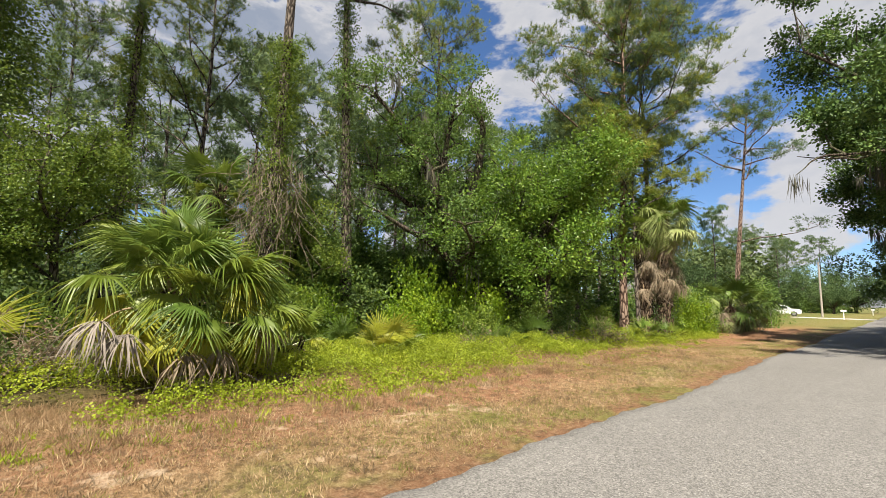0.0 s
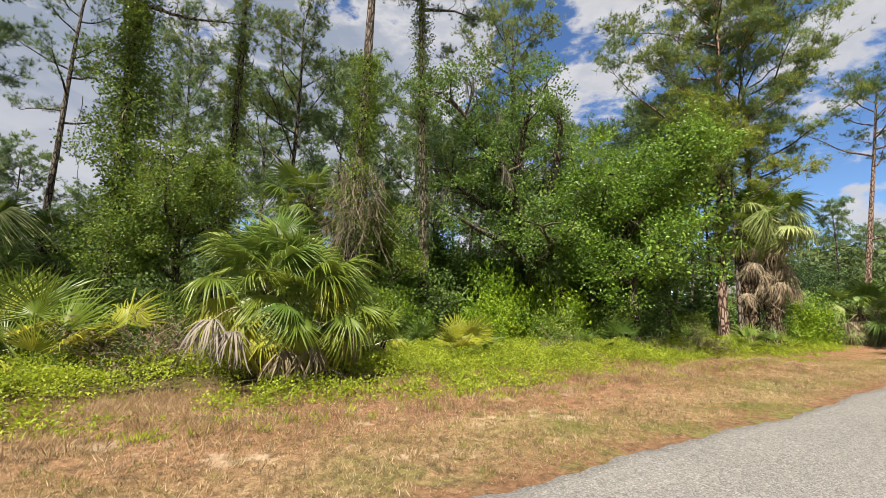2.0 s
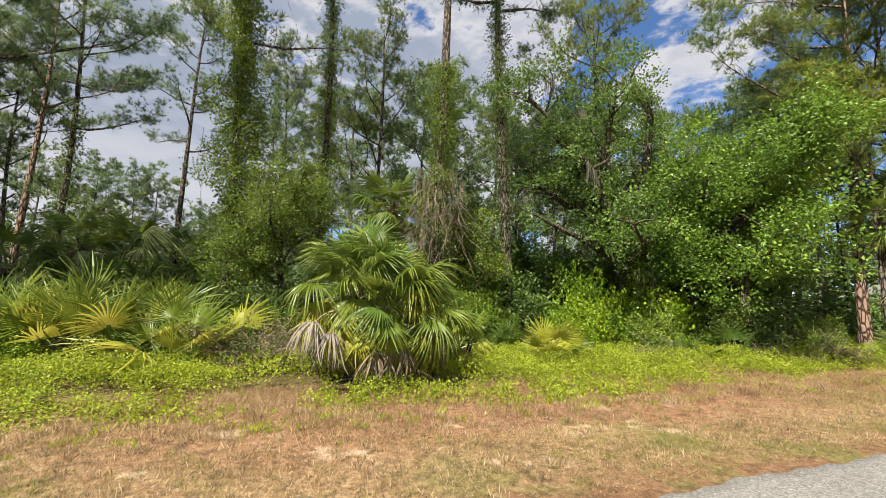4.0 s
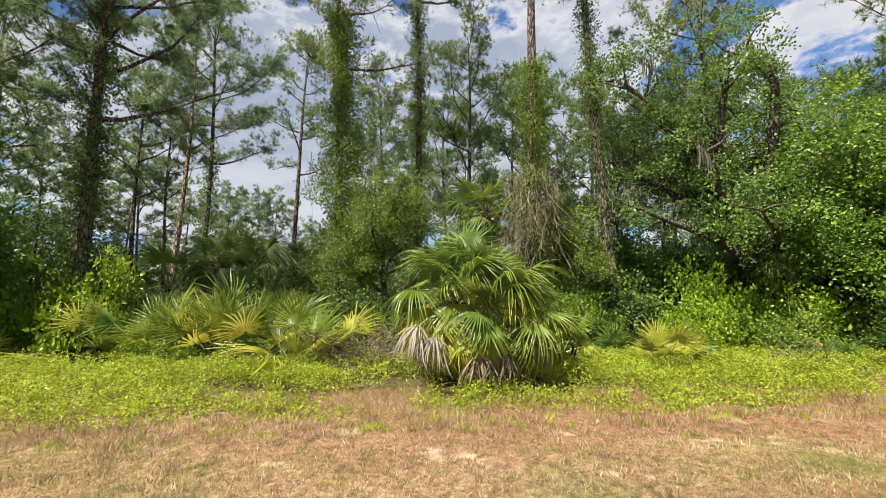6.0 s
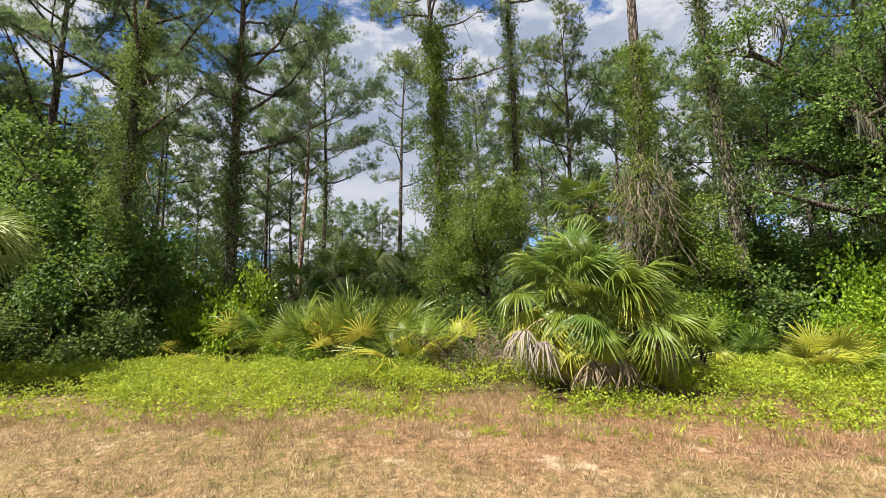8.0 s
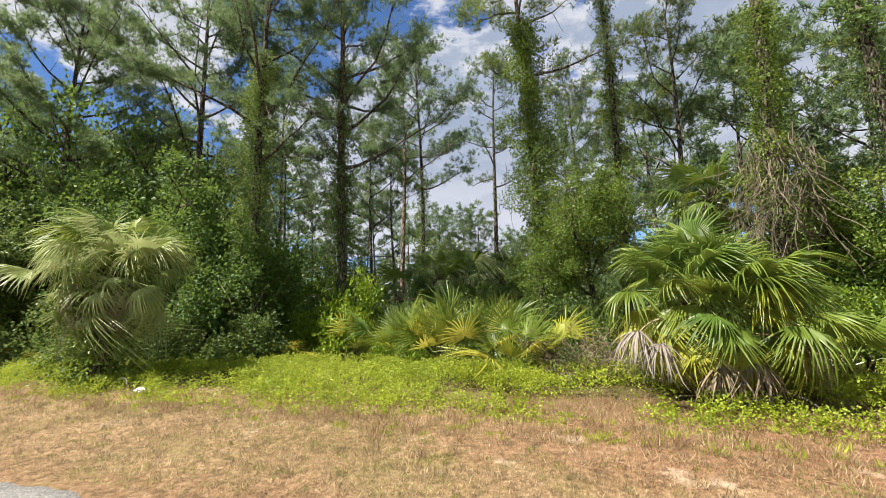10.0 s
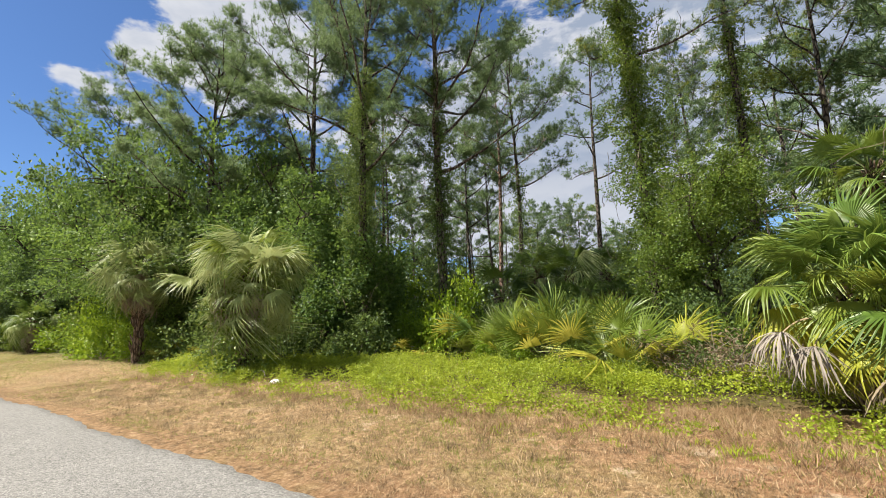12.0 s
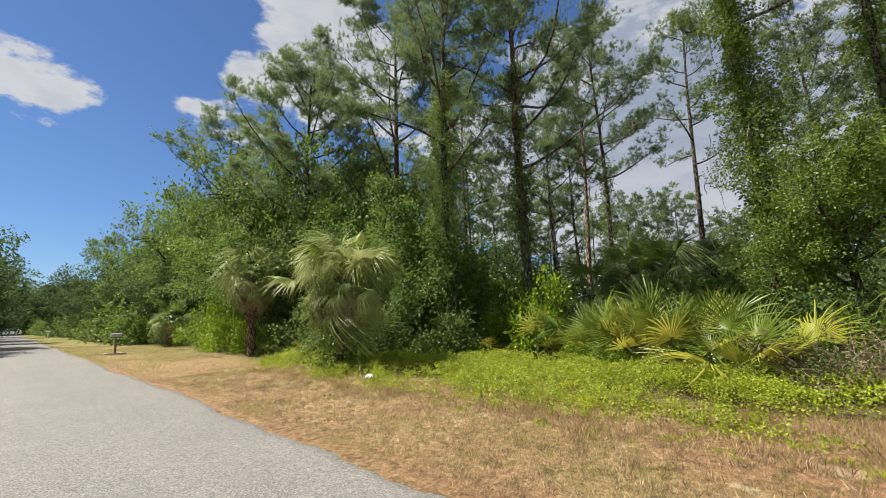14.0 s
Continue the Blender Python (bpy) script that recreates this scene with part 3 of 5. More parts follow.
def vine_mesh(seed, path, z0, z1, thick, count, leaf, strands=0, ragged=0.5, side=(0, 0), drape=(0.15, 0.85)):
    """Leafy vine round a trunk, ragged, thick in places; and dry stems hanging from it."""
    rng = np.random.default_rng(seed)
    bag, dry = Bag(), Bag()
    each = 6
    count //= each
    u = rng.random(count)
    lump = 0.62 + ragged * 0.38 * (np.sin(u * 13 + seed) + np.sin(u * 29 + 2.3 * seed) * 0.7 + np.sin(u * 61 + seed * 3.1) * 0.5)
    z = z0 + (z1 - z0) * u
    cx, cy = np.interp(z, path[:, 2], path[:, 0]), np.interp(z, path[:, 2], path[:, 1])
    th = rng.uniform(0, 2 * np.pi, count)
    r = thick * np.abs(lump) * rng.random(count) ** 0.75 * (1.15 - 0.6 * u) + 0.10 + rng.exponential(0.14, count) * (rng.random(count) < 0.07)
    r *= 1.0 + 0.45 * np.sin(th * 2 + u * 31 + seed)
    p = np.stack([cx + np.cos(th) * r + side[0] * u * (1 - u), cy + np.sin(th) * r + side[1] * u * (1 - u), z], -1)
    d = np.stack([np.cos(th), np.sin(th), rng.normal(size=count) * 0.6 - 0.25], -1) + rng.normal(size=(count, 3)) * 0.5
    p, w, face = sprays(p, d, each, leaf * 1.3, rng, 0.3)
    bag.add(*leaves(p, w, leaf, leaf * 0.70, rng, 0.2, faces=face))
    for s in range(strands):
        u0 = rng.uniform(*drape)
        zz = z0 + (z1 - z0) * u0
        a = rng.uniform(0, 2 * np.pi)
        rr = thick * rng.uniform(0.5, 1.25) * (1.15 - 0.6 * u0)
        top = np.array([np.interp(zz, path[:, 2], path[:, 0]) + math.cos(a) * rr, np.interp(zz, path[:, 2], path[:, 1]) + math.sin(a) * rr, zz])
        line = curve(top, (rng.normal() * 0.15, rng.normal() * 0.15, -1), min(zz - 0.1, rng.uniform(0.5, 2.2)), (0, 0, 0), 7, rng, 0.26)
        dry.add(*tube(line, np.linspace(0.012, 0.006, len(line)), 3))
    return bag, dry


# ---- palms ----
def frond_mesh(name, seed, blade, stalk, segs, droop, spread, mats, fold=0.0, nod=12.0, slim=1.0, split=0.42):
    """Fan leaf, one pleated sheet: stalk along +y, then segments that part, taper and hang at their tips."""
    rng = np.random.default_rng(seed)
    bag = Bag()
    st = curve((0, 0, 0), (0, 1, 0.05), stalk, (0, 0, -0.25), 5, rng, 0.02)
    sv, sf = tube(st, np.linspace(0.022, 0.012, len(st)), 4)
    hub = st[-1]
    step = radians(spread) / segs
    sta = np.array([0.05, 0.22, split, split + (1 - split) * 0.42, split + (1 - split) * 0.75, 1.0])
    wid = np.array([1.0, 1.0, 0.92, 0.52 * slim, 0.28 * slim, 0.03])
    rows, own_all = [], droop * rng.uniform(0.8, 1.2)

    def place(a, r, ln, own, bend):
        d = np.array([math.sin(a + bend * r * r), math.cos(a + bend * r * r), 0])
        q = d * ln * r * (1 - 0.22 * own * r * r)
        q[2] += ln * (0.12 * r - own * (0.30 * r * r + 1.15 * max(r - split, 0) ** 1.5) - fold * abs(math.sin(a)) * r)
        c, s = math.cos(radians(nod)), math.sin(radians(nod))
        return hub + np.array([q[0], q[1] * c + q[2] * s, q[2] * c - q[1] * s])

    ang = -radians(spread) / 2 + np.arange(segs + 1) * step
    reach = [blade * (0.70 + 0.30 * math.cos(a * 0.8)) for a in ang]
    v, f = [], []
    shared = {}
    for i in range(segs + 1):                      # pleat valleys shared by neighbours
        for j in range(3):
            p = place(ang[i], sta[j], reach[i], own_all, 0.0)
            p[2] -= reach[i] * sta[j] * step * 0.35
            shared[i, j] = len(v)
            v.append(p)
    for i in range(segs):
        a = ang[i] + step / 2
        ln = (reach[i] + reach[i + 1]) / 2 * rng.uniform(0.82, 1.1)
        own, bend = own_all * rng.uniform(0.55, 1.7), rng.normal() * 0.10
        left, mid, right = [shared[i, j] for j in range(3)], [], [shared[i + 1, j] for j in range(3)]
        for j in range(6):
            mid.append(len(v))
            v.append(place(a, sta[j], ln, own if j > 2 else own_all, bend if j > 2 else 0.0))
            if j > 2:
                w = wid[j] * step / 2
                for side, store in ((-1, left), (1, right)):
                    q = place(a + side * w, sta[j], ln, own, bend)
                    q[2] -= ln * sta[j] * w * 0.5
                    store.append(len(v))
                    v.append(q)
        for j in range(5):
            f += [(left[j], mid[j], mid[j + 1], left[j + 1]), (mid[j], right[j], right[j + 1], mid[j + 1])]
    n = len(v)
    faces = np.array(f)
    m = segs // 2
    join = [(shared[m, 0], shared[m + 1, 0], n + len(sv) - 4, n + len(sv) - 2)]
    bag.v, bag.f = [np.array(v), sv], [faces, sf + n, np.array(join)]
    bag.i = [np.zeros(len(faces)), np.ones(len(sf)), np.ones(1)]
    return bag.mesh(name, mats)


def dead_frond_mesh(name, seed, blade, stalk, strips, mats):
    """Withered fan leaf: limp curled strips hanging from a bent stalk."""
    rng = np.random.default_rng(seed)
    st = curve((0, 0, 0), (0, 1, 0.1), stalk, (0, 0, -0.7), 5, rng, 0.03)
    sv, sf = tube(st, np.linspace(0.020, 0.010, len(st)), 4)
    hub = st[-1]
    v, f, n0 = [hub - (0.012, 0, 0), hub + (0.012, 0, 0)], [], len(sv)
    for i in range(strips):
        a = rng.uniform(-1.25, 1.25)
        line = curve(hub, (math.sin(a) * 0.9, math.cos(a) * 0.8, 0.15 + rng.normal() * 0.2), blade * rng.uniform(0.6, 1.05), (rng.normal() * 0.5, -0.3 + rng.normal() * 0.4, -2.6), 6, rng, 0.16)
        w = rng.uniform(0.008, 0.018) * blade * np.array([0.9, 1.1, 1.0, 0.8, 0.55, 0.15])
        tw = rng.uniform(0, 6.28) + np.linspace(0, rng.normal() * 1.6, 6)
        side = np.stack([np.cos(tw), np.sin(tw) * 0.7, 0.25 * np.sin(tw * 2)], -1)
        prev = (0, 1)
        for j in range(6):
            v += [line[j + 1] - side[j] * w[j], line[j + 1] + side[j] * w[j]]
            f.append((prev[0], prev[1], len(v) - 1, len(v) - 2))
            prev = (len(v) - 2, len(v) - 1)
    bag = Bag()
    join = np.array([(n0 - 4, n0 - 2, n0 + 1, n0)])
    bag.v, bag.f = [sv, np.array(v)], [sf, np.array(f) + n0, join]
    bag.i = [np.ones(len(sf)), np.zeros(len(f)), np.ones(1)]
    return bag.mesh(name, mats)


M_STALK = plain_mat("palm_leaf_stalk", (0.17, 0.22, 0.05), 0.4, 0.25, 8.0)
M_DRYSTALK = plain_mat("dry_palm_stalk", (0.30, 0.22, 0.13), 0.7, 0.3, 8.0)
FRONDS = {}
for kind_, mt, dr, fo in (("green", M_FROND, 0.44, 0.32), ("lime", M_FROND_L, 0.50, 0.36), ("yellow", M_FROND_Y, 0.62, 0.42), ("silver", M_FROND_G, 1.0, 0.50), ("sheen", M_FROND_G, 0.66, 0.40)):
    FRONDS[kind_] = [frond_mesh("frond", 40 + q, 0.92, 0.90, 40, dr * (0.7 + 0.35 * q), 200 + 30 * q, [mt, M_STALK], fo, 12.0, 0.9, 0.30 if kind_ == "silver" else 0.44 - 0.04 * q) for q in range(3)]
for kind_, mt in (("fan", M_FROND_L), ("fan_yellow", M_FROND_Y), ("fan_green", M_FROND)):
    FRONDS[kind_] = [frond_mesh("frond", 90 + q, 0.80, 0.62 + 0.12 * q, 26, 0.10 + 0.09 * q, 150 + 34 * q, [mt, M_STALK], 0.16, 4.0, 0.80, 0.34 - 0.04 * q) for q in range(3)]
for kind_, mt in (("dead", M_DEAD), ("grey", M_GREY)):
    FRONDS[kind_] = [dead_frond_mesh("frond", 60 + q, 1.0, 0.7, 46, [mt, M_DRYSTALK]) for q in range(3)]


def frond_pose(az, tilt, roll, scale, base=(0, 0, 0)):
    """A leaf leaving base towards az (degrees, from +y to the left), tilted up by tilt."""
    return Matrix.Translation(base) @ Euler((radians(tilt), 0, radians(az)), "XYZ").to_matrix().to_4x4() @ Matrix.Rotation(radians(roll), 4, "Y") @ Matrix.Diagonal((scale, scale, scale, 1))


def add_frond(parent, kind_, m, rng):
    ob = new("frond", FRONDS[kind_][rng.integers(0, 3)])
    ob.parent = parent
    ob.matrix_basis = m
    return ob


def palm(name, x, y, trunk_h, fronds, size, label, seed, kinds=("green",), dead=0, dead_kind="dead", low=-35, top=82, trunk_r=0.16, jitter=14, category="palm", group="", lean=(0, 0), boots=True, heads=((0, 0, 0),)):
    rng = np.random.default_rng(seed)
    ob = empty(name, pose(x, y, 0), label, category, group)
    if trunk_h > 0.15:
        z = np.linspace(0, 1, 9)
        path = np.stack([lean[0] * z, lean[1] * z, -0.1 + z * (trunk_h + 0.1)], -1)
        bag = Bag()
        bag.add(*tube(path, trunk_r * (1.12 - 0.22 * z), 12))
        if boots:
            for b in range(int(trunk_h * 26)):
                u = rng.random()
                a = rng.uniform(0, 2 * np.pi)
                c = np.array([lean[0] * u + math.cos(a) * trunk_r * 0.9, lean[1] * u + math.sin(a) * trunk_r * 0.9, u * trunk_h])
                line = np.array([c, c + np.array([math.cos(a) * 0.09, math.sin(a) * 0.09, 0.16]), c + np.array([math.cos(a) * 0.16, math.sin(a) * 0.16, 0.34])])
                bag.add(*tube(line, [0.05, 0.035, 0.012], 4))
        part("trunk", bag.mesh("trunk", [M_PALMBARK]), None, ob)
    head = (lean[0], lean[1], max(trunk_h, 0.03))
    for i in range(fronds):
        u = (i + 0.5) / fronds
        kind_ = kinds[int(np.clip(u * len(kinds) + rng.normal() * 0.8, 0, len(kinds) - 1))]
        add_frond(ob, kind_, frond_pose(i * 137.5 + rng.uniform(-16, 16), top + (low - top) * u**0.9 + rng.uniform(-jitter, jitter), rng.uniform(-32, 32), size * rng.uniform(0.72, 1.18), (head[0] + heads[i % len(heads)][0], head[1] + heads[i % len(heads)][1], head[2] + heads[i % len(heads)][2] + rng.uniform(-0.22, 0.12) * min(1.0, trunk_h))), rng)
    for i in range(dead):
        z = max(0.2, head[2] * rng.uniform(0.72 if trunk_h < 4 else 0.5, 1.0))
        add_frond(ob, dead_kind, frond_pose(rng.uniform(0, 360), rng.uniform(-50, -5), rng.uniform(-20, 20), size * rng.uniform(0.7, 1.0), (head[0], head[1], z)), rng)
    return ob

# ---- ground and road ----
def wander(x, seed, amp):
    """Smooth uneven line."""
    return amp * (0.55 * np.sin(x * 0.43 + seed) + 0.3 * np.sin(x * 1.13 + seed * 2.1) + 0.22 * np.sin(x * 2.7 + seed * 3.7) + 0.12 * np.sin(x * 6.1 + seed))


def ground_height(x, y):
    x, y = np.asarray(x, float), np.asarray(y, float)
    fade = np.clip((y - 3.2) / 1.2, 0, 1) + np.clip((-y - 3.2) / 1.2, 0, 1)
    bump = 0.035 * np.sin(x * 0.9 + 1) * np.sin(y * 1.3) + 0.02 * np.sin(x * 2.7) * np.sin(y * 2.1 + 2)
    rise = 0.05 * np.clip((y - 8.0) / 3.0, 0, 1)
    return bump * fade + rise - 0.012


def build_ground():
    xs = np.concatenate([-np.geomspace(3000, 45, 14), np.arange(-44, 44.1, 0.5), np.geomspace(45, 3000, 14)])
    ys = np.concatenate([-np.geomspace(3000, 12, 12), np.arange(-11, 2.1, 1.0), np.arange(2.5, 16.1, 0.3), np.geomspace(17, 3000, 16)])
    X, Y = np.meshgrid(xs, ys)
    Z = ground_height(X, Y)
    Z = np.where((np.abs(X) > 44) | (Y > 16) | (Y < -11), -0.012 + 0.05 * (Y > 11), Z)
    v = np.stack([X, Y, Z], -1).reshape(-1, 3)
    i, j = np.meshgrid(np.arange(len(ys) - 1), np.arange(len(xs) - 1), indexing="ij")
    n = len(xs)
    f = np.stack([i * n + j, i * n + j + 1, (i + 1) * n + j + 1, (i + 1) * n + j], -1).reshape(-1, 4)
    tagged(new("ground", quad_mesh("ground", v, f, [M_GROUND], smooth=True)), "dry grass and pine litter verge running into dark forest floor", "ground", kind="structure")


def build_road():
    xs = np.concatenate([np.linspace(-170, -30, 60), np.arange(-29.9, 30, 0.1), np.linspace(30, 170, 60)])
    near = 3.08 + wander(xs, 0.7, 0.13) + 0.02 * np.sin(xs * 14)
    far = -3.15 + wander(xs, 4.1, 0.13)
    cols = np.array([0.0, 0.004, 0.03, 0.25, 0.5, 0.75, 0.97, 0.996, 1.0])
    crown = np.array([-0.03, 0.004, 0.012, 0.03, 0.04, 0.03, 0.012, 0.004, -0.03])
    Y = far[:, None] + (near - far)[:, None] * cols
    v = np.stack([np.repeat(xs[:, None], 9, 1), Y, np.repeat(crown[None], len(xs), 0)], -1).reshape(-1, 3)
    i, j = np.meshgrid(np.arange(len(xs) - 1), np.arange(8), indexing="ij")
    f = np.stack([i * 9 + j, (i + 1) * 9 + j, (i + 1) * 9 + j + 1, i * 9 + j + 1], -1).reshape(-1, 4)
    tagged(new("road", quad_mesh("road", v, f, [M_ROAD], smooth=True)), "sunlit light grey chip-seal road with a ragged edge", "road", kind="structure")


build_ground()
build_road()


# ---- pines ----
def pine_at(x, y, seed, height, bare, reach, limbs, label, bark=None, **kw):
    return tree_thing("pine_tree", pine_meshes(seed, height, bare, reach, limbs, **kw), pose(x, y, -0.05), label, "pine tree", bark=bark)


def trunk_path(ob):
    """Centre line of a trunk, in the world."""
    me = [c for c in ob.children if c.name.startswith("trunk")][0].data
    co = np.array([v.co for v in me.vertices]).reshape(-1, 10, 3).mean(1)
    return co + np.array(ob.matrix_basis.translation)


def vine_on(tree, seed, z0, z1, thick, count, leaf, mat, label, strands=0, ragged=0.5, side=(0, 0), drape=(0.15, 0.85)):
    path = trunk_path(tree)
    bag, dry = vine_mesh(seed, path, z0, z1, thick, count, leaf, strands, ragged, side, drape)
    x, y = path[0, 0], path[0, 1]
    ob = empty("climbing_vine", pose(x, y, 0), label, "vine")
    for nm, b, mt in (("foliage", bag, mat), ("dead_growth", dry, M_DEADVINE)):
        if b.v:
            me = b.mesh(nm, [mt])
            me.transform(Matrix.Translation((-x, -y, 0)))
            tagged(part(nm, me, None, ob), kind="stuff")


p1 = pine_at(-1.55, 14.6, 11, 19, 0.52, 3.6, 17, "tall pine with a vine-wrapped trunk", lean=(-1.0, 0.2), radius=0.17, yellow=0.25)
vine_on(p1, 1, 0.6, 12.5, 1.35, 34000, 0.08, M_VINE, "yellow-green leafy vine wrapping a pine trunk", 14, 0.5, (0.5, 0))
p2 = pine_at(1.15, 17.4, 12, 20, 0.74, 3.0, 12, "tall pine with thin vines up its bare trunk", radius=0.19)
vine_on(p2, 2, 2.0, 15.0, 0.46, 11000, 0.08, M_VINE, "thin green vine on a tall pine trunk", 8, 0.6)
p3 = pine_at(4.75, 13.9, 13, 20, 0.72, 2.6, 11, "tall pine draped with dry grey vines", lean=(0.9, 0.2), radius=0.26)
vine_on(p3, 3, 1.5, 10.2, 0.80, 14000, 0.08, M_VINE, "pale green vine with grey dry stems hanging from a pine", 330, 0.5, drape=(0.22, 0.55))
p4 = pine_at(8.2, 14.6, 14, 20, 0.66, 3.2, 13, "tall pine with a grey plated trunk and few vines", lean=(-0.35, 0.0), radius=0.25)
vine_on(p4, 4, 3.5, 15.5, 0.40, 9000, 0.08, M_IVY, "sparse green vine on a tall pine trunk", 10, 0.7)
p5 = pine_at(-9.3, 14.6, 15, 17, 0.42, 6.4, 22, "large dark pine with wide crooked limbs", radius=0.24, density=1.6)
vine_on(p5, 5, 0.5, 12.0, 0.75, 15000, 0.085, M_IVY, "dark green vine clinging to a large pine trunk", 6, 0.6)
p6 = pine_at(-11.3, 12.2, 16, 15, 0.46, 4.8, 18, "pine wrapped in a dark column of vine", radius=0.22, density=1.5)
vine_on(p6, 6, 0.3, 11.5, 1.2, 22000, 0.085, M_IVY, "dense dark vine column round a pine trunk", 20, 0.35, (-0.5, 0))
p7 = pine_at(-11.0, 23.8, 17, 17, 0.55, 4.2, 14, "slender pine with a bare reddish trunk", bark=M_REDBARK, radius=0.17)
p8 = pine_at(-9.3, 22.6, 18, 17, 0.50, 4.4, 15, "pine with dark vine on its trunk", radius=0.17)
vine_on(p8, 8, 0.5, 10.0, 0.6, 3600, 0.11, M_IVY, "dark vine on a pine trunk in the woods", 0, 0.5)
p9 = pine_at(-6.5, 29.6, 19, 20, 0.50, 3.0, 15, "slender leaning pine standing alone against the sky", lean=(0.9, 0.0), radius=0.20, density=0.6)
p10 = pine_at(-14.5, 26.4, 20, 15, 0.50, 4.2, 14, "pine standing in the woods", radius=0.17)
p11 = pine_at(-20.5, 24.0, 21, 18, 0.5, 4.6, 15, "pine standing in the woods", radius=0.18)
p12 = pine_at(20.1, 9.3, 22, 16.5, 0.50, 5.2, 24, "pine with a reddish trunk and spreading crooked crown", bark=M_REDBARK, radius=0.20, density=1.5, yellow=0.35)
p13 = pine_at(22.8, 9.2, 23, 15.5, 0.48, 5.4, 24, "pine with long level limbs beside cabbage palms", radius=0.18, yellow=0.35, density=1.4)
p14 = pine_at(19.6, 8.4, 24, 9.5, 0.52, 2.8, 15, "young yellow-green pine above cabbage palms", radius=0.11, yellow=0.85, density=1.1)
p15 = pine_at(43.8, 10.3, 25, 19, 0.66, 4.6, 15, "lone pine with an open umbrella crown and one long low limb", bark=M_REDBARK, radius=0.24, density=0.9, lean=(0.4, -1.4), arms_at=((0.37, -88, 6.6, 0.30),))
p16 = pine_at(-21.6, 11.6, 26, 15.5, 0.38, 5.2, 26, "broad dense pine near the road", radius=0.22, density=1.7)
p17 = pine_at(-16.2, 13.6, 27, 17, 0.42, 5.4, 22, "tall pine with broad layered crown", radius=0.22, density=1.6)
p18 = pine_at(-33.5, 11.5, 28, 16, 0.45, 5.0, 20, "tall pine at the edge of the woods", radius=0.2, density=1.2)
p19 = pine_at(4.2, 21.5, 29, 16, 0.40, 4.2, 16, "forked pine with a rounded crown", radius=0.17, density=0.85, yellow=0.55)
p21 = pine_at(14.8, 17.2, 37, 17, 0.55, 4.0, 16, "pine with a yellow-green crown behind a live oak", radius=0.19, yellow=0.55)
p20 = pine_at(-0.4, 24.5, 31, 14, 0.38, 3.2, 16, "pine with a rounded crown in the woods", radius=0.16, yellow=0.2)

FARP = "slender pine deep in the woods"
far_look = dict(needle_size=0.36, needles=9, width=0.052, density=0.5, joined=True)
back_pines = [pine_at(9.0, 24.0, 61, 14, 0.42, 4.4, 14, FARP, **far_look), pine_at(-30.0, 30.0, 62, 15, 0.45, 4.6, 14, FARP, **far_look), pine_at(16.0, 27.0, 63, 14, 0.40, 4.6, 15, FARP, yellow=0.2, **far_look)]
rng = np.random.default_rng(77)
for i in range(72):
    az = radians(-80 + 160 * (i + rng.random()) / 72)
    deg_ = math.degrees(az)
    d = rng.uniform(27, 62)
    s = rng.uniform(0.75, 1.1)
    if -24 < deg_ < -4:
        d, s = rng.uniform(48, 70), rng.uniform(0.7, 0.9)
    if abs(deg_) > 62:
        d = rng.uniform(45, 110)
    x, y = d * math.sin(az), d * math.cos(az)
    if y < 9.5:
        continue
    copy_thing(back_pines[i % 3], pose(x, y, -0.05, 0, 0, rng.uniform(0, 360)) @ Matrix.Diagonal((s, s, s, 1)))

for i, (x, y, s) in enumerate(((6.8, 20, 0.9), (8.5, 27, 1.05), (11.5, 22, 0.95), (14.5, 19.5, 0.85), (-0.9, 22.5, 0.7), (17.5, 20, 0.95), (21, 17, 0.85), (25, 15.5, 0.85), (29, 14, 0.8), (62, 22, 0.9), (70, 30, 1.0), (90, 34, 1.15), (105, 30, 1.1), (118, 26, 1.2), (128, 20, 1.1), (140, 14, 1.25), (98, 16, 0.9), (150, 22, 1.3), (52, 14, 0.8), (-70, 13, 1.0), (-55, 14, 1.05), (-90, 12, 1.1), (110, -12, 1.2), (92, -13, 1.2), (-80, -13, 1.0))):
    copy_thing(back_pines[i % 3], pose(x, y, -0.05, 0, 0, i * 77) @ Matrix.Diagonal((s, s, s, 1)))

# ---- broadleaf trees ----
tree_thing("oak_tree", oak_meshes(5, 15.0, 4.7, 13, 260, 180, 0.105, (-0.15, 0.05), 0.36, M_OAK, 0.26, 0.58, -0.05, 60, 0.5, boughs=(((0.6, -0.4, 1.2), (-3.2, -0.6, 7.2), 0.30), ((-0.2, -0.6, 2.6), (-4.6, -0.2, 4.6), 0.20), ((-1.0, -0.5, 4.0), (-0.7, -0.6, 10.6), 0.20), ((0.0, -0.4, 3.6), (-5.0, 0.2, 9.4), 0.17))), pose(13.4, 13.2, 0), "dark live oak with thick leaning limbs and moss", "oak tree")
tree_thing("broadleaf_tree", oak_meshes(6, 9.6, 3.4, 13, 300, 150, 0.115, (0.0, -0.08), 0.15, M_LIMB_LEAF, 0.36, 0.58, 0.02, 0, 0.55), pose(14.2, 9.6, 0), "small broadleaf tree with bright sunlit leaves", "tree")
tree_thing("oak_tree", oak_meshes(7, 11.5, 4.2, 10, 260, 130, 0.13, (0.1, 0), 0.2, M_OAK, 0.30, 0.6, 0.0, 0, 0.55), pose(16.5, 13.5, 0), "oak with a rounded green crown", "oak tree")
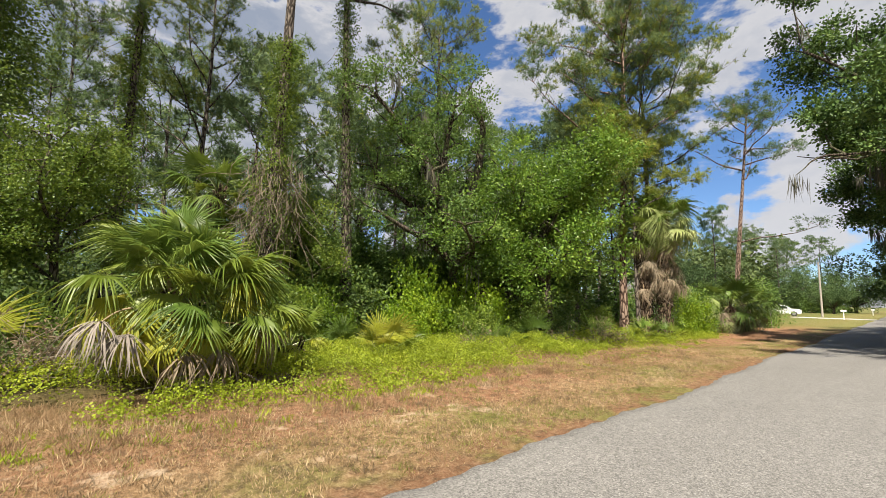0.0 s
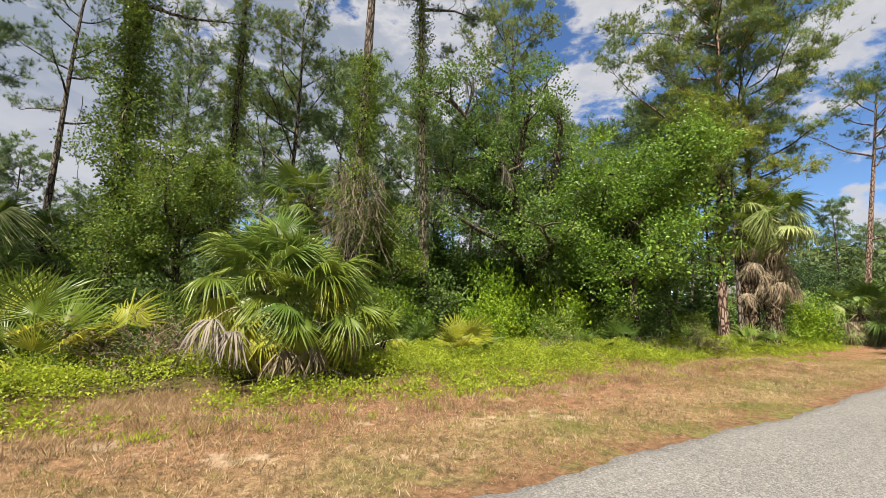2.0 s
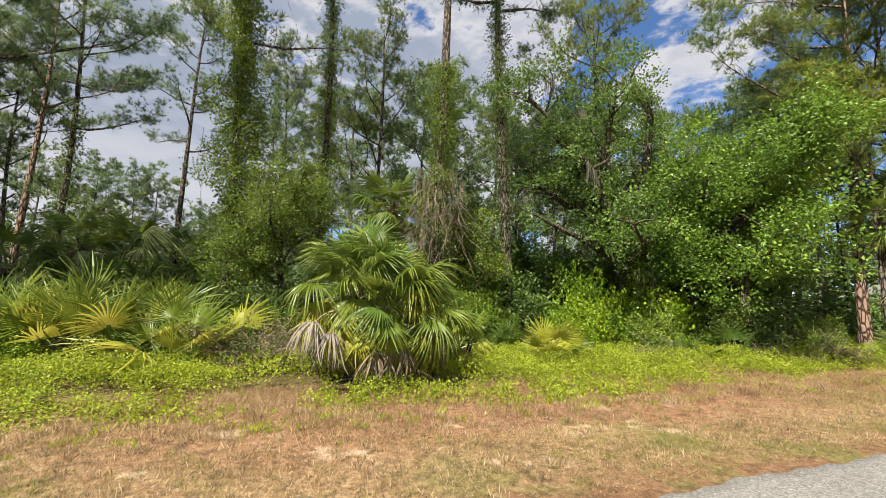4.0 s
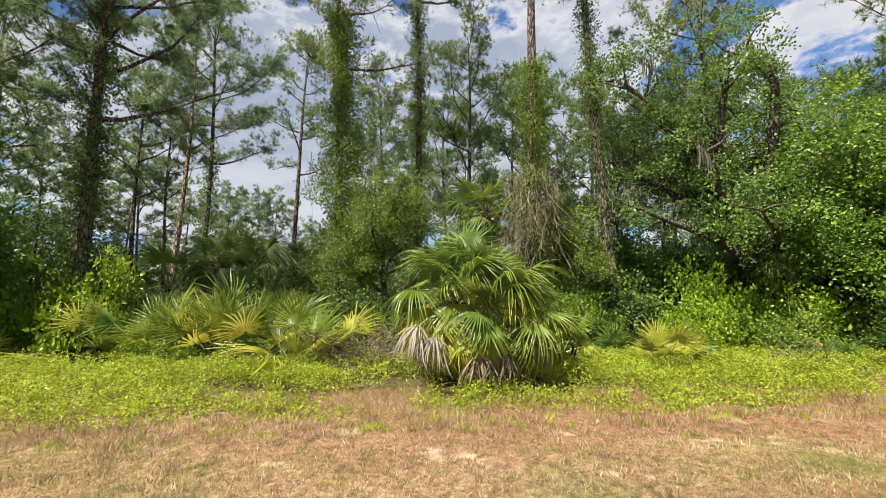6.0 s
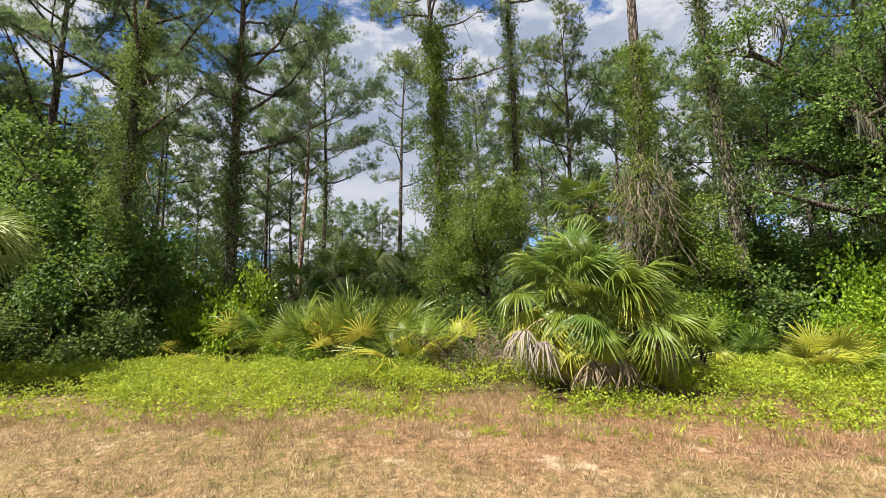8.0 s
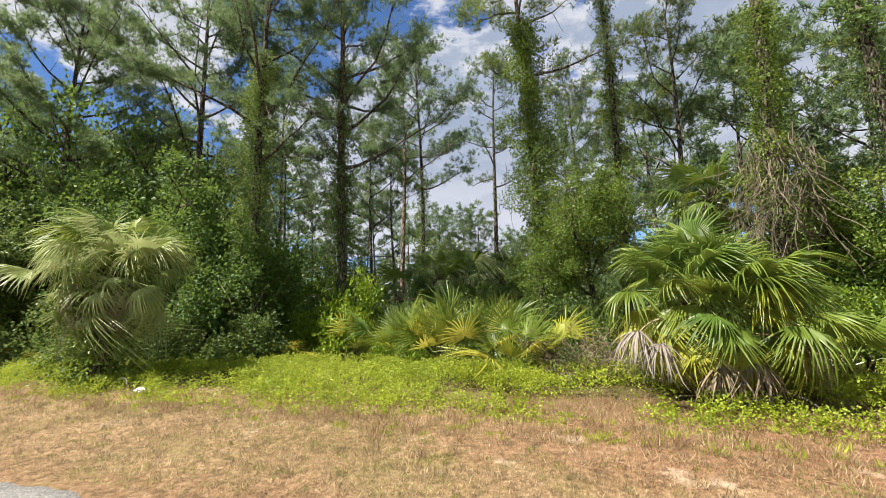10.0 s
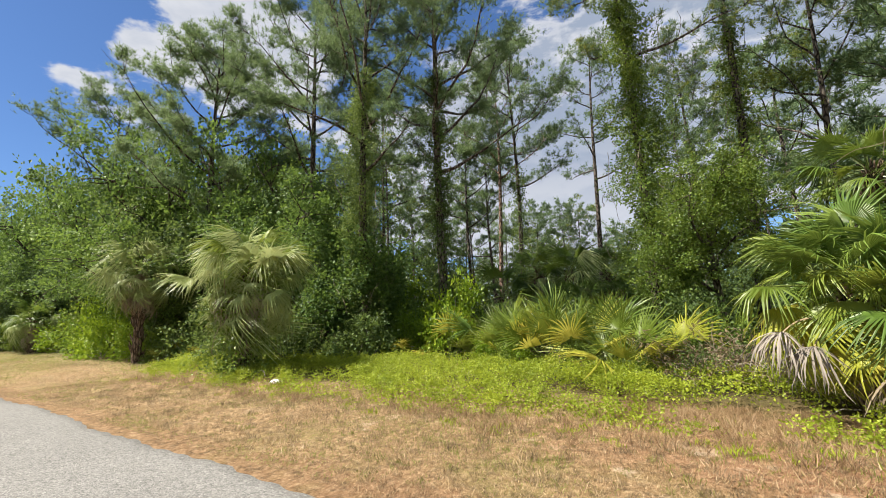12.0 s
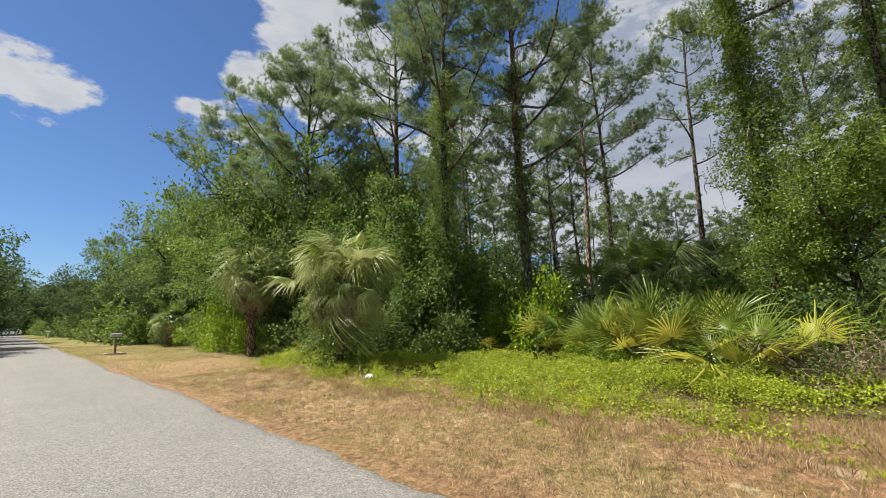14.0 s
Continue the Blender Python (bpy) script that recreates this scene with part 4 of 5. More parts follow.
road_oak = tree_thing("oak_tree", oak_meshes(8, 15.5, 8.4, 28, 640, 460, 0.13, (0.0, 0.10), 0.36, M_ROADOAK, 0.26, 0.66, 0.03, 220, 0.55), pose(25.4, -4.7, 0), "large roadside live oak hung with grey moss", "oak tree")
for x, y, sc, r in ((37.0, -5.8, 0.85, 18),):
    copy_thing(road_oak, pose(x, y, 0, 0, 0, r) @ Matrix.Diagonal((sc, sc, sc, 1)))
tree_thing("oak_tree", oak_meshes(9, 11.5, 4.6, 10, 300, 120, 0.14, (0.1, 0), 0.24, M_IVY, 0.25, 0.65, 0.0, 0, 0.55), pose(-23.5, 12.6, 0), "dark bushy oak behind a cabbage palm", "oak tree")
tree_thing("oak_tree", oak_meshes(10, 8.0, 4.0, 10, 240, 120, 0.13, (0.1, 0), 0.2, M_OAK, 0.25, 0.62, 0.0, 0, 0.55), pose(-16.4, 12.6, 0), "leafy oak at the edge of the woods", "oak tree")
far_oak = tree_thing("oak_tree", oak_meshes(33, 9.0, 4.6, 10, 300, 54, 0.175, (0, 0), 0.22, M_FAROAK_HAZED, 0.14, 0.6, 0.15, joined=True), pose(-75, 9.5, 0), "rounded oak beside the road", "oak tree")
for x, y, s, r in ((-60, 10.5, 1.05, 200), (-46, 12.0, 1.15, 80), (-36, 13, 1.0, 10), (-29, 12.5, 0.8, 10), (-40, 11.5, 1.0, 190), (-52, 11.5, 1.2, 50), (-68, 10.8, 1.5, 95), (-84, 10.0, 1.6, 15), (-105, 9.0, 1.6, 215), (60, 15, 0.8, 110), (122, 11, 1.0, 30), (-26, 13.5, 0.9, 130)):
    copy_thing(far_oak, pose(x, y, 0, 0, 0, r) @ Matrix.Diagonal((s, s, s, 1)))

TALL = 1.9
tall_oak = tree_thing("oak_tree", oak_meshes(45, 12.0, 4.2, 12, 280, 110, 0.135, (0.0, 0.0), 0.22, M_OAK, 0.16, 0.75, 0.05, 0, 0.55), pose(-25.0, 11.6, 0), "tall dense oak in the wall of trees", "oak tree")
far_tall = tree_thing("oak_tree", oak_meshes(46, 13.0, 4.8, 12, 400, 45, 0.20, (0.0, 0.0), 0.25, M_FAROAK_HAZED, 0.12, 0.75, 0.05, joined=True), pose(-42.0, -4.6, 0), "tall roadside oak with a full crown", "oak tree")
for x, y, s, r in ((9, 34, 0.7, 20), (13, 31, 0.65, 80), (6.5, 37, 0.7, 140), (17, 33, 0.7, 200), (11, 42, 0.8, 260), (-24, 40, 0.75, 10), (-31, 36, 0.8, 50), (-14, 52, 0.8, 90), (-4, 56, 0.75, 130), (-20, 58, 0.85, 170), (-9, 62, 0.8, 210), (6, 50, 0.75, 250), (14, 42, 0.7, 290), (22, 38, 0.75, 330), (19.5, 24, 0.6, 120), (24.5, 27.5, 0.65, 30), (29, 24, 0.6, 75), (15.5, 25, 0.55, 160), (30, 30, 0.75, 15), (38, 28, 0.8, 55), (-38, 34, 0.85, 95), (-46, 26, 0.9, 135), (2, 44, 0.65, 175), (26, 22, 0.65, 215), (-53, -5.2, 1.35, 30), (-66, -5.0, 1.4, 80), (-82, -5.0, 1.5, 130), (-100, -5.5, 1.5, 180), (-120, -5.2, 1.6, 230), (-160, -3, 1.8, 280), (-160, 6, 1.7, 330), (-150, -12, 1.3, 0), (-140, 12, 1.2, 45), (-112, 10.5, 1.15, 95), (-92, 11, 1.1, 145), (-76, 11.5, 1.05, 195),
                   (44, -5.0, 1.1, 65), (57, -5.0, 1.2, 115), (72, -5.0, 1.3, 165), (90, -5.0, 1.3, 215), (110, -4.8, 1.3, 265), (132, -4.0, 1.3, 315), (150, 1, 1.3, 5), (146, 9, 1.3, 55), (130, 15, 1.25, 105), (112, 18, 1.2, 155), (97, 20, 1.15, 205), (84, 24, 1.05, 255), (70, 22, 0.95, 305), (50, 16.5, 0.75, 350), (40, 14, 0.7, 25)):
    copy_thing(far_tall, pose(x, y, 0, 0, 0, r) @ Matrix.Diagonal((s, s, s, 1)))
for x, y, s, r in ((-30.5, 12.4, 1.02, 70), (-38.0, 12.2, 1.05, 160), (-18.6, 13.0, 0.95, 250),  (19.0, 14.5, 0.85, 200), (-20.5, 18.5, 1.0, 110), (-25.5, 16.5, 1.05, 270), (-41.0, -5.2, 0.85, 40), (12.2, 19.5, 0.68, 60), (15.6, 18.6, 0.75, 170)):
    copy_thing(tall_oak, pose(x, y, 0, 0, 0, r) @ Matrix.Diagonal((s, s, s, 1)))
for x, y, s, sz, r in ((-46, 13.4, 1.35, TALL, 33), (-39, 14.2, 1.4, TALL * 1.06, 123), (-33, 14.6, 1.35, TALL, 213), (-54, 12.8, 1.3, TALL * 0.9, 303), (-27.5, 14.0, 1.3, TALL, 20), (-23.2, 14.2, 1.3, TALL, 140), (-20.5, 15.6, 1.2, 1.5, 260)):
    copy_thing(tall_oak, pose(x, y, 0, 0, 0, r) @ Matrix.Diagonal((s, s, sz, 1)))
tree_thing("broadleaf_tree", oak_meshes(41, 9.0, 1.5, 11, 300, 110, 0.07, (0.0, 0.0), 0.09, M_VINE, 0.30, 0.34, 0.05), pose(0.1, 13.9, 0), "slim tree smothered in yellow-green vine leaves")
tree_thing("broadleaf_tree", oak_meshes(42, 7.0, 1.9, 9, 360, 72, 0.085, (0.0, 0.0), 0.09, M_VINE, 0.30, 0.34, 0.05), pose(6.3, 15.6, 0), "slim leafy tree between two pine trunks")
tree_thing("broadleaf_tree", oak_meshes(43, 6.0, 2.6, 9, 520, 40, 0.13, (0.0, 0.0), 0.12, M_OAK, 0.22, 0.40, 0.05), pose(-12.8, 13.2, 0), "dark leafy tree beside a vine column")
tree_thing("broadleaf_tree", oak_meshes(44, 7.5, 2.6, 9, 420, 72, 0.10, (0.0, 0.0), 0.12, M_OAK, 0.22, 0.40, 0.05), pose(9.3, 17.5, 0), "leafy tree behind a pine trunk")

# ---- understory shrubs ----
SHRUBS = {}
for key, args, mt, lab in (("bright", (71, 2.6, 2.0, 3600, 0.11), M_BRIGHT, "bright green leafy shrub at the edge of the woods"),
                           ("vine", (72, 2.8, 2.2, 3600, 0.11), M_VINE, "yellow-green shrub covered with vines"),
                           ("dark", (73, 3.2, 2.6, 3800, 0.13), M_IVY, "dark green shrub in the shade of pines"),
                           ("oak", (74, 3.0, 3.0, 3800, 0.12), M_OAK, "green bushy shrub under the trees")):
    SHRUBS[key] = (shrub_meshes(*args, mt), lab)


for key, args, mt, lab in (("far_dark", (75, 3.2, 2.6, 1000, 0.22), M_IVY, "dark green shrub in the shade of pines"), ("far_oak", (76, 3.0, 3.0, 1000, 0.21), M_OAK, "green bushy shrub under the trees")):
    SHRUBS[key] = (shrub_meshes(*args, mt), lab)


def shrub(key, x, y, s=1.0, sz=None, rot=0.0):
    (wood, crown), lab = SHRUBS[key]
    ob = empty("shrub", pose(x, y, float(ground_height(x, y)), 0, 0, rot) @ Matrix.Diagonal((s, s, sz or s, 1)), lab, "shrub", "shrubs along the woods")
    part("woody_base", wood, None, ob)
    part("foliage", crown, None, ob)


for key, x, y, s, sz in (
    ("oak", 25.6, 8.0, 0.9, 1.0), ("vine", 28.4, 8.6, 0.9, 1.1), ("oak", 31.0, 8.8, 1.0, 1.1), ("bright", 34.2, 8.8, 1.0, 1.3), ("oak", 37.6, 7.8, 1.2, 1.3), ("vine", 42.0, 8.4, 1.3, 1.5), ("oak", 47.0, 9.4, 1.4, 1.5), ("oak", 11.2, 18.5, 1.5, 1.5), ("vine", 8.6, 19.0, 1.6, 1.8), ("oak", 13.4, 17.5, 1.4, 1.4), ("bright", 6.0, 20.0, 1.5, 1.6),
    ("vine", -1.6, 10.9, 0.62, 0.62), ("dark", -0.6, 12.6, 0.8, 0.9), ("vine", -3.0, 13.5, 0.9, 0.9), ("vine", -0.1, 11.3, 0.6, 0.7), ("dark", 2.6, 10.9, 0.7, 0.8),
    ("bright", 3.4, 12.2, 0.75, 0.95), ("vine", 5.2, 12.4, 0.8, 1.0), ("bright", 6.7, 13.3, 0.85, 1.05), ("oak", 6.2, 14.6, 0.9, 1.2), ("bright", 8.6, 11.4, 0.75, 0.75),
    ("bright", 9.7, 12.0, 0.8, 1.0), ("vine", 10.6, 10.1, 0.75, 0.7), ("bright", 11.6, 10.7, 0.95, 1.15), ("vine", 13.4, 10.0, 0.9, 0.8), ("bright", 9.9, 12.8, 1.0, 1.6), ("bright", 12.0, 12.2, 0.9, 1.5), ("dark", 14.6, 10.2, 1.0, 0.9), ("bright", -12.4, 17.2, 1.7, 2.0), ("vine", -10.6, 16.6, 1.3, 1.7), ("bright", -14.2, 16.0, 1.3, 1.6), ("oak", 16.6, 10.6, 1.0, 0.8),
    ("vine", 18.0, 9.6, 0.7, 0.7), ("bright", 22.6, 7.9, 0.8, 0.9), ("bright", 24.6, 8.0, 1.0, 1.2), ("vine", 27.5, 8.6, 1.1, 1.2), ("bright", 30.5, 8.6, 1.1, 1.1), ("vine", 34.0, 9.4, 1.2, 1.3), ("bright", 39.0, 10.4, 1.2, 1.2),
    ("bright", -8.0, 13.2, 1.0, 1.65), ("bright", -9.8, 12.9, 0.7, 1.0), ("dark", -10.4, 10.9, 0.9, 0.8), ("dark", -12.4, 9.9, 0.8, 0.75), ("dark", -13.6, 10.0, 0.9, 1.0), ("vine", -4.9, 11.2, 0.55, 0.5), ("bright", -5.8, 11.6, 0.5, 0.55), ("vine", -3.1, 10.5, 0.42, 0.40), ("bright", -4.6, 11.0, 0.45, 0.42), ("vine", -1.5, 10.0, 0.35, 0.36),
    ("dark", -15.6, 9.6, 1.0, 0.9), ("dark", -17.6, 9.6, 1.0, 1.0), ("vine", -19.6, 9.0, 0.7, 0.8), ("bright", -22.4, 9.0, 0.9, 1.0), ("bright", -24.8, 8.9, 1.1, 1.5), ("bright", -27.2, 9.1, 1.2, 1.7), ("vine", -30.0, 9.6, 1.2, 1.4), ("bright", -33.5, 9.8, 1.3, 1.4),
    ("vine", -38.0, 9.6, 1.3, 1.3), ("bright", -43.0, 9.2, 1.3, 1.4), ("vine", -50.0, 8.8, 1.4, 1.4), ("oak", -57.0, 8.4, 1.4, 1.4), ("oak", -66.0, 8.0, 1.4, 1.5), ("bright", -52.0, 8.0, 0.8, 0.8),
):
    shrub(key, x, y, s, sz, (x * 53 + y * 31) % 360)
rng = np.random.default_rng(5)
for i in range(125):
    az = radians(rng.uniform(-74, 74))
    d = rng.uniform(16, 55)
    x, y = d * math.sin(az), d * math.cos(az)
    if y < 12.5:
        continue
    s = rng.uniform(0.8, 1.4)
    shrub((("far_dark", "far_oak") if d > 26 else ("dark", "oak"))[i % 2], x, y, s, s * rng.uniform(0.7, 1.1), rng.uniform(0, 360))


for i in range(34):
    x = -44.0 - i * 3.3
    s = rng.uniform(1.0, 1.7)
    shrub(("far_oak", "far_dark")[i % 2], x, rng.uniform(7.6, 8.8) - max(0.0, (-x - 90) * 0.03), s, s * rng.uniform(0.8, 1.3), rng.uniform(0, 360))
for i in range(16):
    s = rng.uniform(1.6, 2.6)
    shrub(("far_dark", "far_oak")[i % 2], -154 - rng.uniform(0, 6), -14 + i * 2.0, s, s, rng.uniform(0, 360))
for i in range(22):
    s = rng.uniform(1.2, 2.0)
    shrub(("far_oak", "far_dark")[i % 2], 70 + i * 3.6, 27 - i * 0.75 + rng.uniform(-1, 1), s, s, rng.uniform(0, 360))


# ---- woods closing the view ----
def build_far_woods():
    rng = np.random.default_rng(21)
    n = 68000
    az = np.radians(rng.uniform(-86, 86, n))
    d = rng.uniform(58, 85, n)
    top = 11.0 + 1.6 * np.sin(az * 17) + 1.4 * np.sin(az * 41 + 1) + 1.0 * np.sin(az * 87 + 2)
    z = 0.2 + top * rng.random(n) ** 0.8
    x, y = d * np.sin(az) * 1.25, d * np.cos(az) + 11
    bag = Bag()
    bag.add(*leaves(np.stack([x, y, z], -1), leaf_ways(n, rng, 0.1), 0.9, 0.55, rng))
    tagged(new("distant_woods", bag.mesh("distant_woods", [M_FAR])), "distant green woods closing the view", "woods", kind="stuff")


build_far_woods()

# ---- palms ----
big = palm("cabbage_palm", 1.66, 8.5, 1.6, 64, 0.88, "broad young cabbage palm with green and yellow drooping fronds", 3, ("green", "green", "lime", "green", "yellow", "lime", "yellow"), 4, "dead", low=-30, top=82, trunk_r=0.2, jitter=30, heads=((-0.35, 0.25, 0.3), (0.42, -0.05, 0.0), (0.0, -0.15, 0.15)))
rngp = np.random.default_rng(15)
for az, tilt, kind_, sc, out, z in ((128, 5, "grey", 0.85, 0.80, 1.35), (140, -5, "grey", 0.80, 0.72, 1.25), (178, -10, "dead", 0.85, 0.40, 1.0), (190, -25, "grey", 0.85, 0.35, 0.75), (205, -10, "dead", 0.85, 0.45, 0.95), (240, 0, "dead", 0.8, 0.7, 1.1), (160, -40, "yellow", 0.75, 0.45, 1.50), (186, -22, "lime", 0.85, 0.35, 1.60), (206, -46, "yellow", 0.78, 0.42, 1.40), (228, -12, "lime", 0.95, 0.55, 1.50), (244, -30, "yellow", 0.85, 0.55, 1.40), (256, 4, "lime", 1.0, 0.6, 1.50), (270, -16, "yellow", 0.92, 0.55, 1.40), (274, 24, "lime", 1.0, 0.5, 1.50)):
    add_frond(big, kind_, frond_pose(az, tilt, 0, sc, (-math.sin(radians(az)) * out, math.cos(radians(az)) * out, z)), rngp)
palm("cabbage_palm", -11.7, 7.5, 3.0, 58, 0.98, "cabbage palm with silvery drooping fronds and vine on its trunk", 4, ("lime", "sheen", "sheen", "sheen", "silver"), 34, low=-60, trunk_r=0.2, jitter=30, heads=((0.25, 0, 0.2), (-0.75, -0.1, -0.35), (0.75, 0.1, -0.45)))
palm("cabbage_palm", -20.6, 8.3, 3.9, 34, 1.05, "cabbage palm in shade with drooping fronds", 5, ("sheen", "silver", "sheen"), 18, low=-50)
palm("cabbage_palm", 20.9, 7.8, 5.4, 38, 1.05, "tall cabbage palm with a brown skirt of dead fronds", 6, ("green", "sheen", "silver", "sheen"), 44, low=-72, trunk_r=0.26)
palm("cabbage_palm", 22.1, 8.3, 5.8, 36, 1.05, "tall cabbage palm with a shaggy trunk", 7, ("green", "sheen", "silver"), 40, low=-72, trunk_r=0.28)
palm("cabbage_palm", 20.2, 8.4, 5.0, 26, 1.0, "cabbage palm behind a pine trunk", 8, ("green", "sheen", "lime"), 26, low=-65, trunk_r=0.2)
palm("cabbage_palm", 3.8, 15.8, 5.0, 30, 1.0, "cabbage palm in the woods with pale hanging fronds", 9, ("green", "green", "lime"), 12, low=-55, trunk_r=0.16)
for i, (x, y, h, s) in enumerate(((-5.0, 17.2, 2.9, 1.05), (-6.6, 18.4, 3.3, 1.05), (-3.6, 18.0, 3.0, 1.0), (-7.8, 16.8, 2.2, 1.0), (-4.2, 16.2, 1.6, 1.0), (-36.5, 8.8, 2.0, 1.0), (28.0, 6.9, 1.5, 1.2), (31.6, 7.0, 1.6, 1.25), (36.5, 8.8, 1.7, 1.1), (66, 19, 4.0, 1.3), (88, 20, 5.0, 1.5))):
    palm("cabbage_palm", x, y, h, 22, s, "cabbage palm with dark fronds among the trees", 20 + i, ("green", "green", "silver"), 6, low=-40)

SMALL = "low palmetto clump with upright green fan leaves"
YELLOW = "low palmetto clump with yellow-green fan leaves and dry tips"
for i, (x, y, n, s, kinds, dead, dk, low) in enumerate((
    (4.05, 9.5, 16, 0.72, ("lime", "yellow", "yellow", "dead"), 8, "dead", -35), (6.1, 10.9, 9, 0.66, ("fan_green",), 0, "dead", 40), (6.35, 9.3, 15, 0.80, ("fan_yellow", "fan_yellow", "fan"), 2, "dead", 14),
    (7.3, 9.9, 9, 0.66, ("fan_yellow", "fan"), 1, "grey", 25), (-1.95, 10.15, 12, 1.18, ("fan", "fan", "fan_yellow"), 2, "dead", 32), (-3.2, 11.0, 8, 1.40, ("fan", "fan", "fan_yellow"), 2, "grey", 48), (-3.9, 11.3, 8, 1.38, ("fan_green", "fan"), 2, "dead", 50),
    (-4.9, 11.5, 9, 1.36, ("fan", "fan_yellow"), 2, "dead", 42), (-5.7, 11.8, 9, 1.36, ("fan", "fan_green"), 2, "grey", 45), (-7.9, 12.6, 12, 1.12, ("fan", "fan_yellow", "fan_yellow"), 2, "grey", 15), (-6.6, 13.3, 9, 1.4, ("fan_green", "fan"), 0, "dead", 40), (-4.4, 13.6, 9, 1.45, ("fan_green",), 0, "dead", 40),
    (-2.7, 12.3, 8, 1.35, ("fan_green", "fan"), 1, "dead", 45), (-9.9, 11.8, 6, 0.66, ("fan_yellow", "fan"), 3, "dead", 15), (-11.4, 11.6, 7, 0.75, ("fan_yellow", "fan"), 2, "dead", 20), (-0.75, 10.2, 5, 0.9, ("yellow", "dead", "dead"), 9, "dead", 5),
    (-16.5, 9.2, 8, 0.78, ("fan_yellow", "fan"), 0, "dead", 25), (-19.0, 9.0, 8, 0.78, ("fan_yellow", "fan"), 0, "dead", 25), (-17.8, 9.4, 7, 0.75, ("fan_green",), 0, "dead", 30),
    (12.5, 9.0, 7, 0.78, ("fan_green",), 1, "dead", 35), (16.2, 8.8, 9, 0.9, ("fan_green",), 1, "dead", 35), (18.2, 7.5, 9, 0.74, ("fan_green", "fan"), 2, "dead", 20), (19.2, 7.0, 7, 0.62, ("fan_green", "fan"), 2, "dead", 20), (10.9, 9.2, 6, 0.62, ("fan_green",), 0, "dead", 40))):
    palm("palmetto", x, y, 0.45 if low < 0 else 0.08, n, s, YELLOW if any("yellow" in q for q in kinds) else SMALL, 50 + i, kinds, dead, dk, low=low, top=86, category="palmetto", group="palmettos along the verge")


def palm_vine(x, y, seed, z1, thick, count, label, mat):
    path = np.array([[x, y, 0.0], [x, y, z1 + 1]])
    bag, dry = vine_mesh(seed, path, 0.1, z1, thick, count, 0.09, 12, 0.4)
    ob = empty("climbing_vine", pose(x, y, 0), label, "vine")
    for nm, b, mt in (("foliage", bag, mat), ("dead_growth", dry, M_DEADVINE)):
        me = b.mesh(nm, [mt])
        me.transform(Matrix.Translation((-x, -y, 0)))
        tagged(part(nm, me, None, ob), kind="stuff")


palm_vine(-11.7, 7.5, 31, 3.3, 1.15, 9000, "leafy vine hanging round a cabbage palm trunk", M_VINE)
palm_vine(20.9, 7.8, 32, 4.8, 0.6, 1800, "leafy vine hanging round a cabbage palm trunk", M_IVY)

# ---- dry thickets ----
def thicket(x, y, seed, width, height, stems, label):
    """Tangle of thin dry stems with some withered leaves."""
    rng = np.random.default_rng(seed)
    ob = empty("dry_thicket", pose(x, y, float(ground_height(x, y))), label, "brush")
    wood, dry = Bag(), Bag()
    for i in range(stems):
        root = (rng.normal() * width * 0.22, rng.normal() * width * 0.16, -0.03)
        line = curve(root, (rng.normal() * 0.7, rng.normal() * 0.6, 1.0), height * rng.uniform(0.5, 1.25), (rng.normal() * 0.8, rng.normal() * 0.6, -0.9), 8, rng, 0.16)
        line[:, 2] = np.maximum(line[:, 2], -0.02)
        wood.add(*tube(line, np.linspace(0.011, 0.004, len(line)), 3))
        p = np.repeat(line[3:], 4, 0) + rng.normal(size=((len(line) - 3) * 4, 3)) * 0.07
        p[:, 2] = np.maximum(p[:, 2], 0.02)
        dry.add(*leaves(p, rng.normal(size=p.shape) + (0, 0, -0.6), 0.085, 0.03, rng), i % 2)
    tagged(part("stem_tangle", wood.mesh("stem_tangle", [M_DEADVINE], True), None, ob), kind="stuff")
    tagged(part("dead_leaves", dry.mesh("dead_leaves", [M_BROWN, M_IVY]), None, ob), kind="stuff")


BRUSH = "brown tangle of dry stems and dead leaves"
for i, (x, y, w, h, n) in enumerate(((-0.6, 10.1, 1.5, 1.25, 150), (0.3, 10.6, 1.2, 1.3, 110), (9.6, 8.7, 1.0, 0.8, 60), (13.2, 8.4, 1.4, 0.9, 80), (-2.9, 9.9, 0.9, 0.5, 50), (3.1, 10.6, 1.2, 1.0, 90), (16.0, 8.2, 1.4, 1.2, 80))):
    thicket(x, y, 300 + i, w, h, n, BRUSH)

# ---- ground cover, grass, litter ----
def cover_front(x):
    return 6.35 + wander(np.asarray(x, float), 2.3, 0.42) - 0.35 * np.exp(-((np.asarray(x, float) + 4.5) / 3.5) ** 2)


